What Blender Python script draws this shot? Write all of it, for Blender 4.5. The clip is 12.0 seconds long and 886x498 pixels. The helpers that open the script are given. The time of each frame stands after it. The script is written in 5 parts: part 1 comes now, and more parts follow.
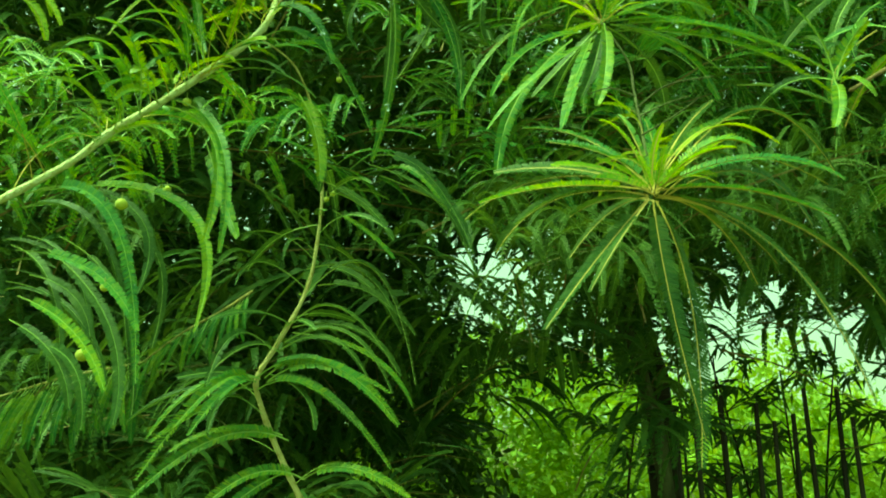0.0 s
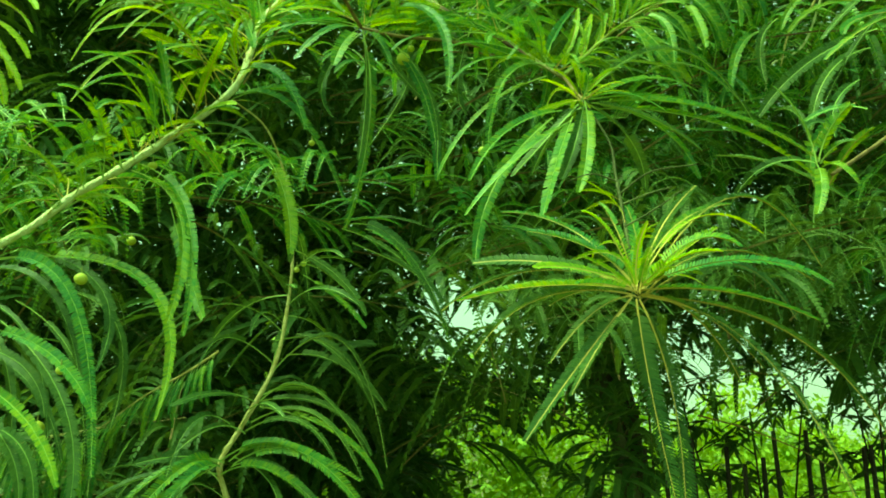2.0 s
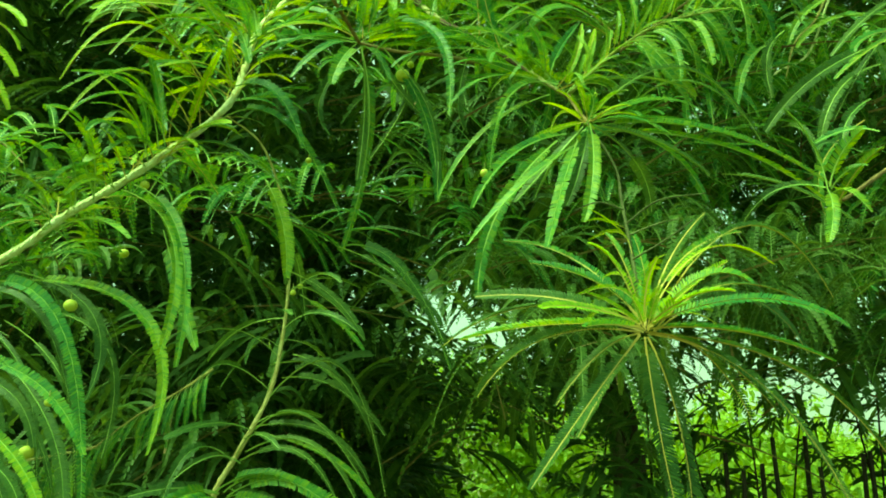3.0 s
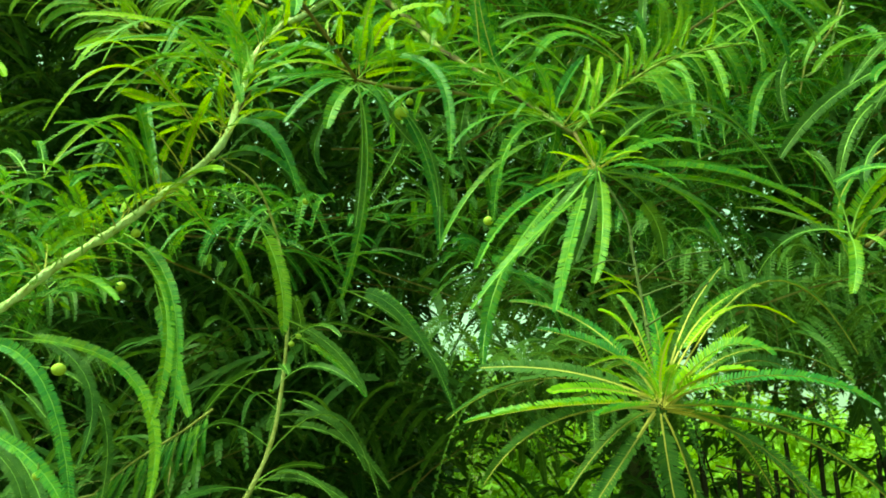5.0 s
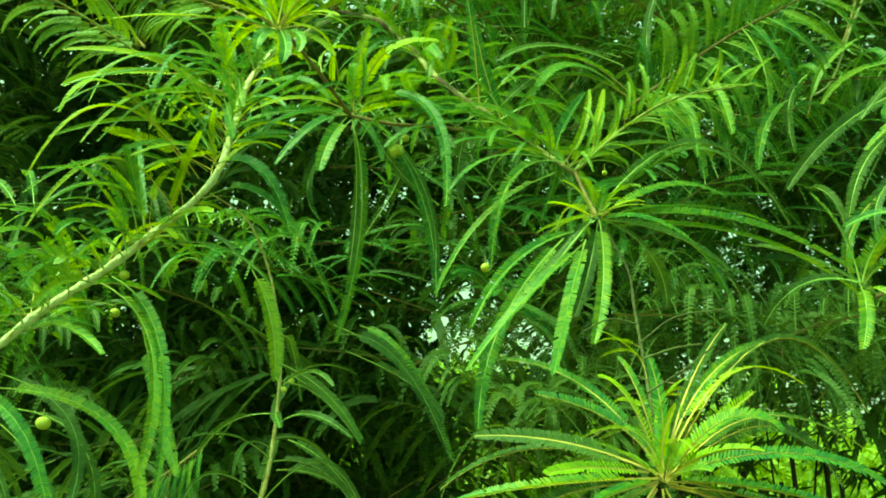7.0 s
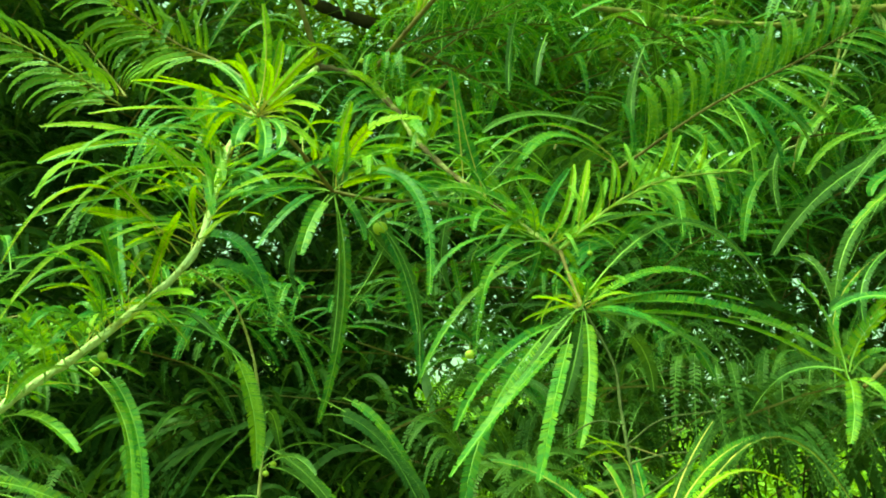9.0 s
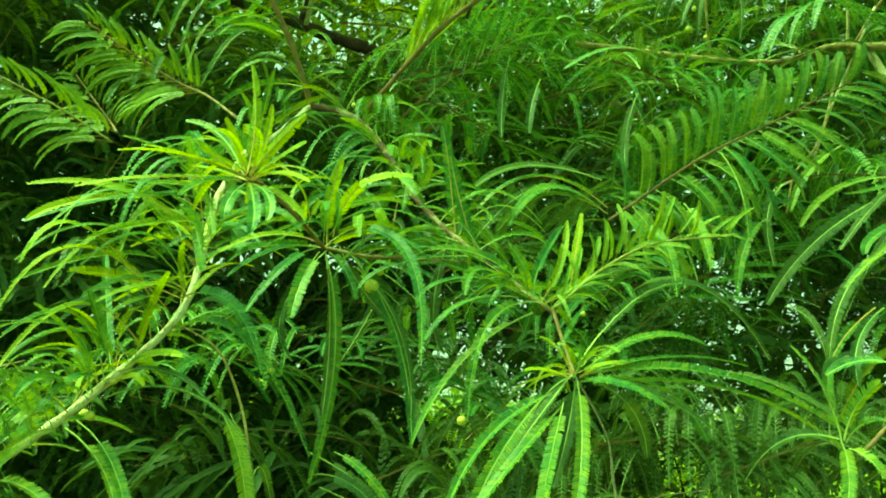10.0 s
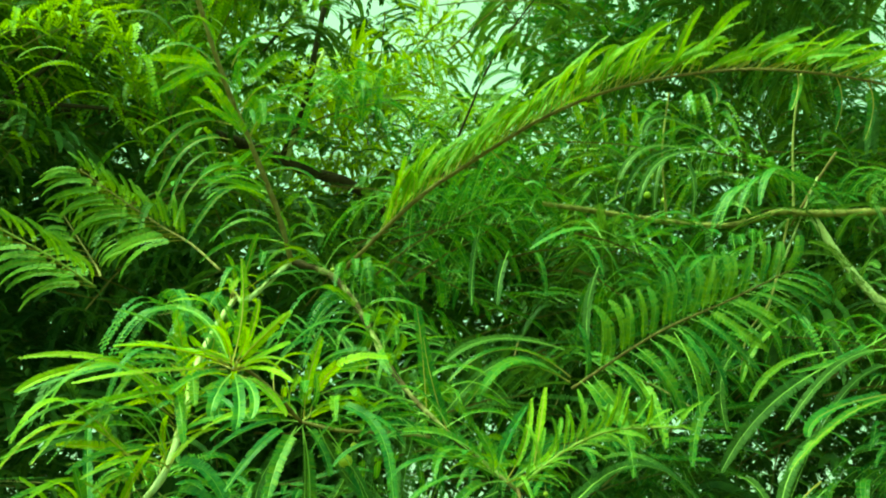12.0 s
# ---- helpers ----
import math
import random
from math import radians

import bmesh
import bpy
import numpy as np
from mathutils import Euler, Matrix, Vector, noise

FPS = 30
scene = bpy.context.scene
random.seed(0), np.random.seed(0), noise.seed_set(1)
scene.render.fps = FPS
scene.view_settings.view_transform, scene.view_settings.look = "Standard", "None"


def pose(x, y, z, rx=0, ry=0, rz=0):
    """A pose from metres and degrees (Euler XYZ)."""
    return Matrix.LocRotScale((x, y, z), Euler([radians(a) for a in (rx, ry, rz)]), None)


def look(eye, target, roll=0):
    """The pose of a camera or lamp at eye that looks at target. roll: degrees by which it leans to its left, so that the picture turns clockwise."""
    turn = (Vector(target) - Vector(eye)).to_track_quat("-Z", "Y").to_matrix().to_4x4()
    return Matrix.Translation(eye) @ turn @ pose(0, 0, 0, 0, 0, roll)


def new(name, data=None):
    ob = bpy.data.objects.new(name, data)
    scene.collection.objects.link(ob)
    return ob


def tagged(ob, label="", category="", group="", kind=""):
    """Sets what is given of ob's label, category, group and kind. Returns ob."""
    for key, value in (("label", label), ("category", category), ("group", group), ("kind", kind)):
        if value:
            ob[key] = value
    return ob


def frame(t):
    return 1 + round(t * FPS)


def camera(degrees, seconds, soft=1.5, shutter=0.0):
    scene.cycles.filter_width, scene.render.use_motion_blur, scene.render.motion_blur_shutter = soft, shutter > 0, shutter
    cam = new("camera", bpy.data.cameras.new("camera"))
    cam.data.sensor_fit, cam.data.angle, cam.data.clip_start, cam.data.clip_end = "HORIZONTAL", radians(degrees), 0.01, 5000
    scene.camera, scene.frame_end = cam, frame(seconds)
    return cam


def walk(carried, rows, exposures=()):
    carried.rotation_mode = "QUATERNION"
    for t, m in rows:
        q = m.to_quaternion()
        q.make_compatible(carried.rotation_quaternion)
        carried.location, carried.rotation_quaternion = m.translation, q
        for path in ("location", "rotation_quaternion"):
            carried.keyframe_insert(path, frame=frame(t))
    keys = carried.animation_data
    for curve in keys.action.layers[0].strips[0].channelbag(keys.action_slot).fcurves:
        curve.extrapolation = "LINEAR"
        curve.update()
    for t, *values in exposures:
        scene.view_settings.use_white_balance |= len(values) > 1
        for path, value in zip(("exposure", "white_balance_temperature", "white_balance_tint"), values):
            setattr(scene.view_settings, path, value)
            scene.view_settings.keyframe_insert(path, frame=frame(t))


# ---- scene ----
cam = camera(55.7, 12.0, soft=1.8, shutter=0.4)
METRES, EYE, TILT, LEAN, TURN = 0.8, 1.25, 12.0, 0.0, 0.0
ROWS = [
    (0.0, 0.0, 0.0, 0.0, -0.0, 0.0, 0.0),
    (0.5, 0.0027, 0.0009, 0.047, -0.31, 0.87, 0.01),
    (1.0, 0.0065, 0.0153, 0.0752, -0.87, 1.44, -0.05),
    (1.5, 0.0026, 0.0348, 0.101, -1.59, 1.44, -0.52),
    (2.0, -0.0109, 0.0545, 0.1258, -2.07, 1.24, -0.69),
    (2.5, -0.0022, 0.0772, 0.1569, -2.4, 0.99, -0.69),
    (3.0, -0.0187, 0.0999, 0.1917, -2.33, 0.77, -0.82),
    (5.0, -0.0086, 0.1735, 0.3195, -1.86, -0.14, 0.13),
    (5.5, -0.003, 0.1916, 0.3461, -1.67, -0.52, 0.3),
    (6.0, 0.009, 0.2051, 0.3808, -1.54, -0.71, 0.4),
    (6.5, 0.0189, 0.2163, 0.4003, -1.57, -0.78, 0.32),
    (7.0, 0.0105, 0.2244, 0.4249, -1.52, -0.71, 0.15),
    (9.0, 0.0182, 0.2468, 0.5716, -2.41, -0.18, 0.38),
    (9.5, 0.0151, 0.2498, 0.6316, -2.5, -0.07, 0.35),
    (10.0, 0.0256, 0.2625, 0.6843, -2.77, 0.05, 0.37),
    (10.5, 0.023, 0.2523, 0.7396, -3.36, 0.82, -0.1),
    (11.0, 0.0182, 0.2308, 0.7794, -4.0, 2.24, -0.43),
    (11.5, 0.0256, 0.1857, 0.8188, -4.39, 4.33, -0.37),
    (12.0, 0.0152, 0.131, 0.8578, -4.76, 6.66, -0.56),
]
EXPOSURES = [(0.0, 1.12, 10200, -87), (5.0, 1.19, 10200, -86), (9.5, 1.36, 10200, -87), (11.4, 1.46, 10200, -90), (12.0, 1.21, 10200, -95)]
walk(cam, [(t, pose(0, 0, EYE, TILT, LEAN, TURN) @ pose(METRES * x, METRES * y, METRES * z, 90 + pitch, roll, yaw)) for t, x, y, z, yaw, pitch, roll in ROWS], EXPOSURES)

# ---- daylight: a bright hazy sky with a soft high sun over the trees
world = bpy.data.worlds.new("sky")
scene.world = world
world.use_nodes = True
SUN_ELEVATION, SUN_TURN = 64.0, 254.0
nt = world.node_tree
sky = nt.nodes.new("ShaderNodeTexSky")
sky.sky_type, sky.sun_disc = "NISHITA", False
sky.sun_elevation, sky.sun_rotation = radians(SUN_ELEVATION), radians(SUN_TURN)
sky.air_density, sky.dust_density, sky.ozone_density = 0.6, 6.0, 0.3
nt.nodes["Background"].inputs["Strength"].default_value = 0.165
cloud = nt.nodes.new("ShaderNodeMix")  # thin even cloud over the sky
cloud.data_type = "RGBA"
cloud.inputs[0].default_value = 0.6
cloud.inputs[7].default_value = (3.6, 3.8, 3.5, 1)
nt.links.new(sky.outputs["Color"], cloud.inputs[6])
nt.links.new(cloud.outputs[2], nt.nodes["Background"].inputs["Color"])
sun = new("sun", bpy.data.lights.new("sun", "SUN"))
sun.data.energy, sun.data.angle, sun.data.color = 3.8, radians(25), (1.0, 0.95, 0.82)
a, e = radians(SUN_TURN), radians(SUN_ELEVATION)
SUN_FROM = Vector((math.sin(a) * math.cos(e), math.cos(a) * math.cos(e), math.sin(e)))
sun.matrix_world = look(SUN_FROM * 20, (0, 0, 0))


# ---- materials
def material(name, colours, rough=0.5, scale=8.0, bump=0.0, bump_scale=60.0, through_light=0.0, spread=0.25, gloss=0.2, stretch=(1, 1, 1)):
    """A surface whose colour wanders between the given colours by noise, by object and by piece."""
    m = bpy.data.materials.new(name)
    m.use_nodes = True
    n, l = m.node_tree.nodes, m.node_tree.links
    bsdf, out = n["Principled BSDF"], n["Material Output"]
    bsdf.inputs["Roughness"].default_value = rough
    bsdf.inputs["Specular IOR Level"].default_value = gloss
    geo, info, co = n.new("ShaderNodeNewGeometry"), n.new("ShaderNodeObjectInfo"), n.new("ShaderNodeTexCoord")
    mapping = n.new("ShaderNodeMapping")
    mapping.inputs["Scale"].default_value = stretch
    l.new(geo.outputs["Position"], mapping.inputs["Vector"])
    tex = n.new("ShaderNodeTexNoise")
    tex.inputs["Scale"].default_value, tex.inputs["Detail"].default_value = scale, 5
    l.new(mapping.outputs["Vector"], tex.inputs["Vector"])
    mixed = n.new("ShaderNodeMath")
    mixed.operation = "MULTIPLY_ADD"
    l.new(info.outputs["Random"], mixed.inputs[0])
    mixed.inputs[1].default_value = spread
    l.new(tex.outputs["Fac"], mixed.inputs[2])
    piece = n.new("ShaderNodeMath")
    piece.operation = "MULTIPLY_ADD"
    l.new(geo.outputs["Random Per Island"], piece.inputs[0])
    piece.inputs[1].default_value = spread
    l.new(mixed.outputs[0], piece.inputs[2])
    scaled = n.new("ShaderNodeMath")
    scaled.operation = "MULTIPLY"
    l.new(piece.outputs[0], scaled.inputs[0])
    scaled.inputs[1].default_value = 1 / (1 + 2 * spread)
    ramp = n.new("ShaderNodeValToRGB")
    k, reach = len(colours), (0.15 + 0.4 * spread) / (1 + 2 * spread)
    while len(ramp.color_ramp.elements) < k:
        ramp.color_ramp.elements.new(0.5)
    for i, c in enumerate(colours):
        ramp.color_ramp.elements[i].position = 0.5 - reach + 2 * reach * i / max(1, k - 1)
        ramp.color_ramp.elements[i].color = (*c, 1)
    l.new(scaled.outputs[0], ramp.inputs["Fac"])
    l.new(ramp.outputs["Color"], bsdf.inputs["Base Color"])
    if bump:
        fine = n.new("ShaderNodeTexNoise")
        fine.inputs["Scale"].default_value, fine.inputs["Detail"].default_value = bump_scale, 6
        l.new(mapping.outputs["Vector"], fine.inputs["Vector"])
        b = n.new("ShaderNodeBump")
        b.inputs["Strength"].default_value, b.inputs["Distance"].default_value = bump, 0.01
        l.new(fine.outputs["Fac"], b.inputs["Height"])
        l.new(b.outputs["Normal"], bsdf.inputs["Normal"])
    if through_light:
        tr, mix = n.new("ShaderNodeBsdfTranslucent"), n.new("ShaderNodeMixShader")
        warm = n.new("ShaderNodeMix")  # light that comes through a leaf is yellower than what it reflects
        warm.data_type, warm.blend_type = "RGBA", "MULTIPLY"
        warm.inputs[0].default_value, warm.inputs[7].default_value = 1.0, (1.34, 1.1, 0.66, 1)
        l.new(ramp.outputs["Color"], warm.inputs[6])
        l.new(warm.outputs[2], tr.inputs["Color"])
        mix.inputs[0].default_value = through_light
        l.new(bsdf.outputs[0], mix.inputs[1])
        l.new(tr.outputs[0], mix.inputs[2])
        l.new(mix.outputs[0], out.inputs["Surface"])
    return m


LEAF = material("leaf_mature", [(0.068, 0.165, 0.05), (0.112, 0.23, 0.048), (0.16, 0.27, 0.044), (0.245, 0.338, 0.046)], 0.45, 6, through_light=0.37, spread=0.45, gloss=0.22)
# young leaves; its light colour also paints sunlit leaves in the tree behind
YOUNG_LIT = material("leaf_young_lit", [(0.2, 0.32, 0.04), (0.31, 0.44, 0.05), (0.4, 0.51, 0.06)], 0.5, 9, through_light=0.4, spread=0.4, gloss=0.15)
# leaves of young shoots; also paints the lit look of the left sprays
SHOOT_LIT = material("leaf_shoot_lit", [(0.14, 0.25, 0.045), (0.21, 0.33, 0.055), (0.29, 0.41, 0.065)], 0.5, 9, through_light=0.38, spread=0.45, gloss=0.18)
# darker copy of the leaf, with shade put into the colour
SHADE = material("leaf_in_shade", [(0.052, 0.1, 0.03), (0.08, 0.138, 0.036), (0.118, 0.178, 0.042)], 0.5, 4, through_light=0.4, gloss=0.18)
RIB = material("leaf_rib", [(0.23, 0.34, 0.09), (0.36, 0.45, 0.13)], 0.5, 20)
# darker copy of the rib, its shade put into the colour
DIM_RIB = material("leaf_rib_dim", [(0.12, 0.19, 0.05), (0.2, 0.27, 0.08)], 0.5, 20)
MOSSY = material("bark_mossy", [(0.035, 0.033, 0.018), (0.075, 0.08, 0.035), (0.12, 0.13, 0.06)], 0.85, 18, 0.8, 90, stretch=(1, 1, 0.4))
YOUNG_RIB = material("leaf_rib_young", [(0.33, 0.27, 0.08), (0.5, 0.39, 0.12)], 0.5, 20)
BARK = material("bark_pale", [(0.26, 0.25, 0.11), (0.5, 0.5, 0.24), (0.62, 0.64, 0.36), (0.74, 0.76, 0.5)], 0.75, 55, 0.8, 180, stretch=(1, 1, 0.6))
TWIG = material("bark_brown", [(0.11, 0.075, 0.035), (0.19, 0.14, 0.06), (0.26, 0.22, 0.1)], 0.7, 40, 0.4, 200)
LIMB_BARK = material("bark_patchy", [(0.05, 0.035, 0.018), (0.09, 0.06, 0.03), (0.4, 0.38, 0.18), (0.55, 0.54, 0.28)], 0.75, 16, 0.6, 120)
STEM = material("bark_tan", [(0.16, 0.13, 0.05), (0.32, 0.28, 0.1), (0.48, 0.44, 0.2)], 0.7, 45, 0.6, 200)
DARK = material("bark_dark", [(0.03, 0.024, 0.016), (0.05, 0.04, 0.025), (0.08, 0.06, 0.04)], 0.85, 14, 0.8, 90, stretch=(1, 1, 0.4))
GREEN_STEM = material("stem_green", [(0.2, 0.24, 0.07), (0.3, 0.32, 0.1)], 0.6, 30, 0.3, 180)
FRUIT = material("fruit_skin", [(0.42, 0.47, 0.09), (0.56, 0.58, 0.14)], 0.35, 40, through_light=0.12)
FENCE = material("weathered_timber", [(0.03, 0.027, 0.022), (0.06, 0.052, 0.042)], 0.85, 12, 0.6, 80, stretch=(1, 1, 0.1))
EARTH = material("earth_and_litter", [(0.06, 0.045, 0.03), (0.1, 0.08, 0.045), (0.09, 0.12, 0.04)], 0.95, 9, 0.9, 60)
# leaf colour lightened to stand in for sun on the hedge
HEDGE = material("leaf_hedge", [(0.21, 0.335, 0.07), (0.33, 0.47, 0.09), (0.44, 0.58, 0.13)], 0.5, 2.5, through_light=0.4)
# far leaves coloured dark, the shade put into the colour
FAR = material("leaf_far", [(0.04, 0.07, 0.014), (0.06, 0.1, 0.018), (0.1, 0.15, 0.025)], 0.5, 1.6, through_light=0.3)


# ---- builders
def rng_of(seed):
    return np.random.default_rng(seed)


def unit(v):
    return v / np.maximum(np.linalg.norm(v, axis=-1, keepdims=True), 1e-9)


def mesh_of(name, verts, faces, materials, slots=None, smooth=False):
    me = bpy.data.meshes.new(name)
    me.from_pydata(verts.tolist() if hasattr(verts, "tolist") else verts, [], faces.tolist() if hasattr(faces, "tolist") else faces)
    for m in materials:
        me.materials.append(m)
    if slots is not None:
        me.polygons.foreach_set("material_index", np.asarray(slots, dtype=np.int32))
    if smooth:
        me.polygons.foreach_set("use_smooth", np.ones(len(me.polygons), dtype=bool))
    me.update()
    return me


def part(name, me, parent=None, label=""):
    ob = new(name, me)
    ob.parent = parent
    return tagged(ob, label)


def smooth_path(points, steps=8):
    """A rounded line through a few points."""
    p = np.array(points, float)
    p = np.vstack([2 * p[0] - p[1], p, 2 * p[-1] - p[-2]])
    out = []
    for i in range(1, len(p) - 2):
        for k in range(steps):
            t = k / steps
            out.append(0.5 * (2 * p[i] + (p[i + 1] - p[i - 1]) * t + (2 * p[i - 1] - 5 * p[i] + 4 * p[i + 1] - p[i + 2]) * t * t
                              + (3 * p[i] - p[i - 1] - 3 * p[i + 1] + p[i + 2]) * t ** 3))
    out.append(p[-2])
    return np.array(out)


def tube(points, r0, r1, sides=8, knots=0.12, seed=1, steps=8):
    """A tapered, slightly knotty stem along a line."""
    line = smooth_path(points, steps)
    n = len(line)
    rng = rng_of(seed)
    tangent = unit(np.gradient(line, axis=0))
    ref = np.array([0.31, 0.17, 0.93]) if abs(tangent[:, 2]).mean() < 0.8 else np.array([0.93, 0.31, 0.17])
    u = unit(np.cross(tangent, ref))
    v = np.cross(tangent, u)
    r = np.linspace(r0, r1, n) * (1 + knots * rng.uniform(-1, 1, n))
    ang = np.arange(sides) * 2 * np.pi / sides
    wob = 1 + knots * 0.5 * rng.uniform(-1, 1, (n, sides))
    ring = line[:, None] + (r[:, None] * wob)[..., None] * (np.cos(ang)[None, :, None] * u[:, None] + np.sin(ang)[None, :, None] * v[:, None])
    verts = ring.reshape(-1, 3)
    faces = [(i * sides + k, i * sides + (k + 1) % sides, (i + 1) * sides + (k + 1) % sides, (i + 1) * sides + k) for i in range(n - 1) for k in range(sides)]
    faces += [tuple(range(sides))[::-1], tuple(range((n - 1) * sides, n * sides))]
    return verts, faces


def stem(points, r0, r1, mat, parent, name="branch", label="", sides=8, knots=0.12, seed=1):
    v, f = tube(points, r0, r1, sides, knots, seed)
    return part(name, mesh_of(name, v, f, [mat], smooth=True), parent, label)


VIEW_SIDE = np.array([0.1, -0.9, 0.35])  # towards the camera, so that leaves show it their faces


def frond_arrays(base, mid, tip, width, pairs, seed, fine=True, bare=0.12, turn=0.8, fold=0.5, rib=0.0012):
    """Feathery leaves, many at once: each a rib that curves from base over mid to tip, with two rows of leaflets."""
    rng = rng_of(seed)
    base, mid, tip = (np.atleast_2d(np.asarray(a, float)) for a in (base, mid, tip))
    n = len(base)
    width = np.broadcast_to(width, (n,))
    m, e = mid - base, tip - base
    c1, c2 = 4 * m - e, 2 * e - 4 * m
    s = bare + (1 - bare) * (np.arange(pairs) + 0.5) / pairs
    P = base[:, None] + c1[:, None] * s[None, :, None] + c2[:, None] * (s ** 2)[None, :, None]
    T = unit(c1[:, None] + 2 * c2[:, None] * s[None, :, None])
    flat = unit(np.cross(T, np.array([0.02, 0.05, 1.0])))
    face = unit(np.cross(T, VIEW_SIDE))
    sign = np.sign((flat * face).sum(-1, keepdims=True))
    roll = rng.normal(0, 0.27, (n, 1, 1))
    S = unit((1 - turn) * flat + turn * face * np.where(sign == 0, 1, sign))
    N = unit(np.cross(S, T))
    S, N = S * np.cos(roll) + N * np.sin(roll), N * np.cos(roll) - S * np.sin(roll)
    bend = fold * rng.uniform(0.3, 1.3, (n, 1))
    profile = np.clip(0.45 + s * 3.2, 0, 1) * (1 - 0.62 * s ** 7)
    if fine:
        shape = [(0.0, -0.21), (0.0, 0.21), (0.62, -0.245), (0.62, 0.245), (0.99, -0.14), (0.99, 0.14)]
        quads = [(0, 2, 3, 1), (2, 4, 5, 3)]
    else:
        shape = [(0.0, -0.2), (1.0, -0.195), (1.0, 0.18), (0.0, 0.2)]
        quads = [(0, 1, 2, 3)]
    step = np.linalg.norm(e, axis=1) * (1 - bare) / pairs
    verts, nv = [], len(shape)
    for side in (-1, 1):
        L = width[:, None] * profile[None] * rng.uniform(0.95, 1.04, (n, pairs)) * np.where(rng.random((n, pairs)) < (0.015 if fine else 0.01), 0.4, 1.0)
        sweep = 0.42 + rng.normal(0, 0.035, (n, pairs)) + 0.25 * s[None] ** 3
        lift = bend + rng.normal(0, 0.05, (n, pairs))
        D = unit(side * S * np.cos(lift)[..., None] + N * np.sin(lift)[..., None])
        A = D * np.cos(sweep)[..., None] + T * np.sin(sweep)[..., None]
        B = T * np.cos(sweep)[..., None] - D * np.sin(sweep)[..., None] if fine else T
        half = np.broadcast_to((step * (1.62 if fine else 2.7))[:, None], L.shape)
        for a, b in shape:
            droop = -0.12 * a * a * L
            verts.append(P + A * (a * L)[..., None] + B * (b * half)[..., None] + N * droop[..., None] + T * (0.25 * step * side)[:, None, None])
    V = np.stack(verts, axis=2).reshape(n, pairs, 2, nv, 3).reshape(-1, 3)
    idx = (np.arange(n * pairs * 2) * nv)[:, None, None] + np.array(quads)[None]
    F = idx.reshape(-1, 4)
    # the rib
    q = np.linspace(0, 1, 13 if fine else 4)
    k = len(q)
    line = base[:, None] + c1[:, None] * q[None, :, None] + c2[:, None] * (q ** 2)[None, :, None]
    t2 = unit(c1[:, None] + 2 * c2[:, None] * q[None, :, None])
    u = unit(np.cross(t2, np.array([0.2, 0.35, 0.91])))
    w = np.cross(t2, u)
    rad = (rib * (1.25 - 0.8 * q))[None, :, None, None]
    ring = line[:, :, None] + rad * np.stack([np.cos(a) * u + np.sin(a) * w for a in (0, 2.094, 4.189)], axis=2)
    RV = ring.reshape(-1, 3)
    cell = np.array([[(i * 3 + j, i * 3 + (j + 1) % 3, i * 3 + 3 + (j + 1) % 3, i * 3 + 3 + j) for j in range(3)] for i in range(k - 1)]).reshape(-1, 4)
    cell = cell if fine else cell[::3]
    RF = (np.arange(n)[:, None, None] * k * 3 + cell[None]).reshape(-1, 4) + len(V)
    return np.vstack([V, RV]), np.vstack([F, RF]), np.concatenate([np.zeros(len(F), int), np.ones(len(RF), int)])


COUNT = [0]


def frond(parent, base, mid, tip, mat=LEAF, rib=RIB, width=0.0145, turn=0.5, bare=0.13, fold=0.5):
    """One feathery leaf of its own shape."""
    COUNT[0] += 1
    b, m, t = (np.array(a, float) for a in (base, mid, tip))
    size = np.linalg.norm(m - b) + np.linalg.norm(t - m)
    pairs = max(12, int(size / 0.0042))
    w = width * min(1.0, size / 0.1) * random.uniform(0.93, 1.07)
    v, f, k = frond_arrays(b * 0, m - b, t - b, w, pairs, COUNT[0], bare=bare * random.uniform(0.6, 1.5), turn=turn, fold=fold)
    ob = part("frond", mesh_of("frond", v, f, [mat, rib], k), parent)
    ob.location = b
    return ob


def frond_pool(mat, rib, seed, kinds=12, width=0.064, bare=0.16):
    """Meshes of a leaf one unit long that runs along y and droops, for the many alike."""
    pool = []
    rng = rng_of(seed)
    for i in range(kinds):
        droop = 0.1 + 0.5 * i / kinds
        a, c = rng.uniform(-0.05, 0.05), rng.uniform(-0.12, 0.12)
        v, f, k = frond_arrays((0, 0, 0), (a, 0.52, 0.32 * droop), (c, 1 - 0.2 * droop, -0.45 * droop), width, 46, seed + i, bare=bare, turn=0.0, rib=0.005)
        pool.append(mesh_of("frond", v, f, [mat, rib], k))
    return pool


POOL = frond_pool(LEAF, RIB, 100)
POOL_BROAD = frond_pool(LEAF, RIB, 700, 12, 0.088, 0.08)
POOL_YOUNG = frond_pool(YOUNG_LIT, YOUNG_RIB, 200, 12, 0.055)
POOL_STALK = frond_pool(LEAF, YOUNG_RIB, 500, 12, 0.066, 0.36)
POOL_TIP = frond_pool(SHOOT_LIT, YOUNG_RIB, 400, 12, 0.072)
# this pool and the next use the leaf colour with shade painted in
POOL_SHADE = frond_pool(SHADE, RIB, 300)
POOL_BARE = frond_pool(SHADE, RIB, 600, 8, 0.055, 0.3)


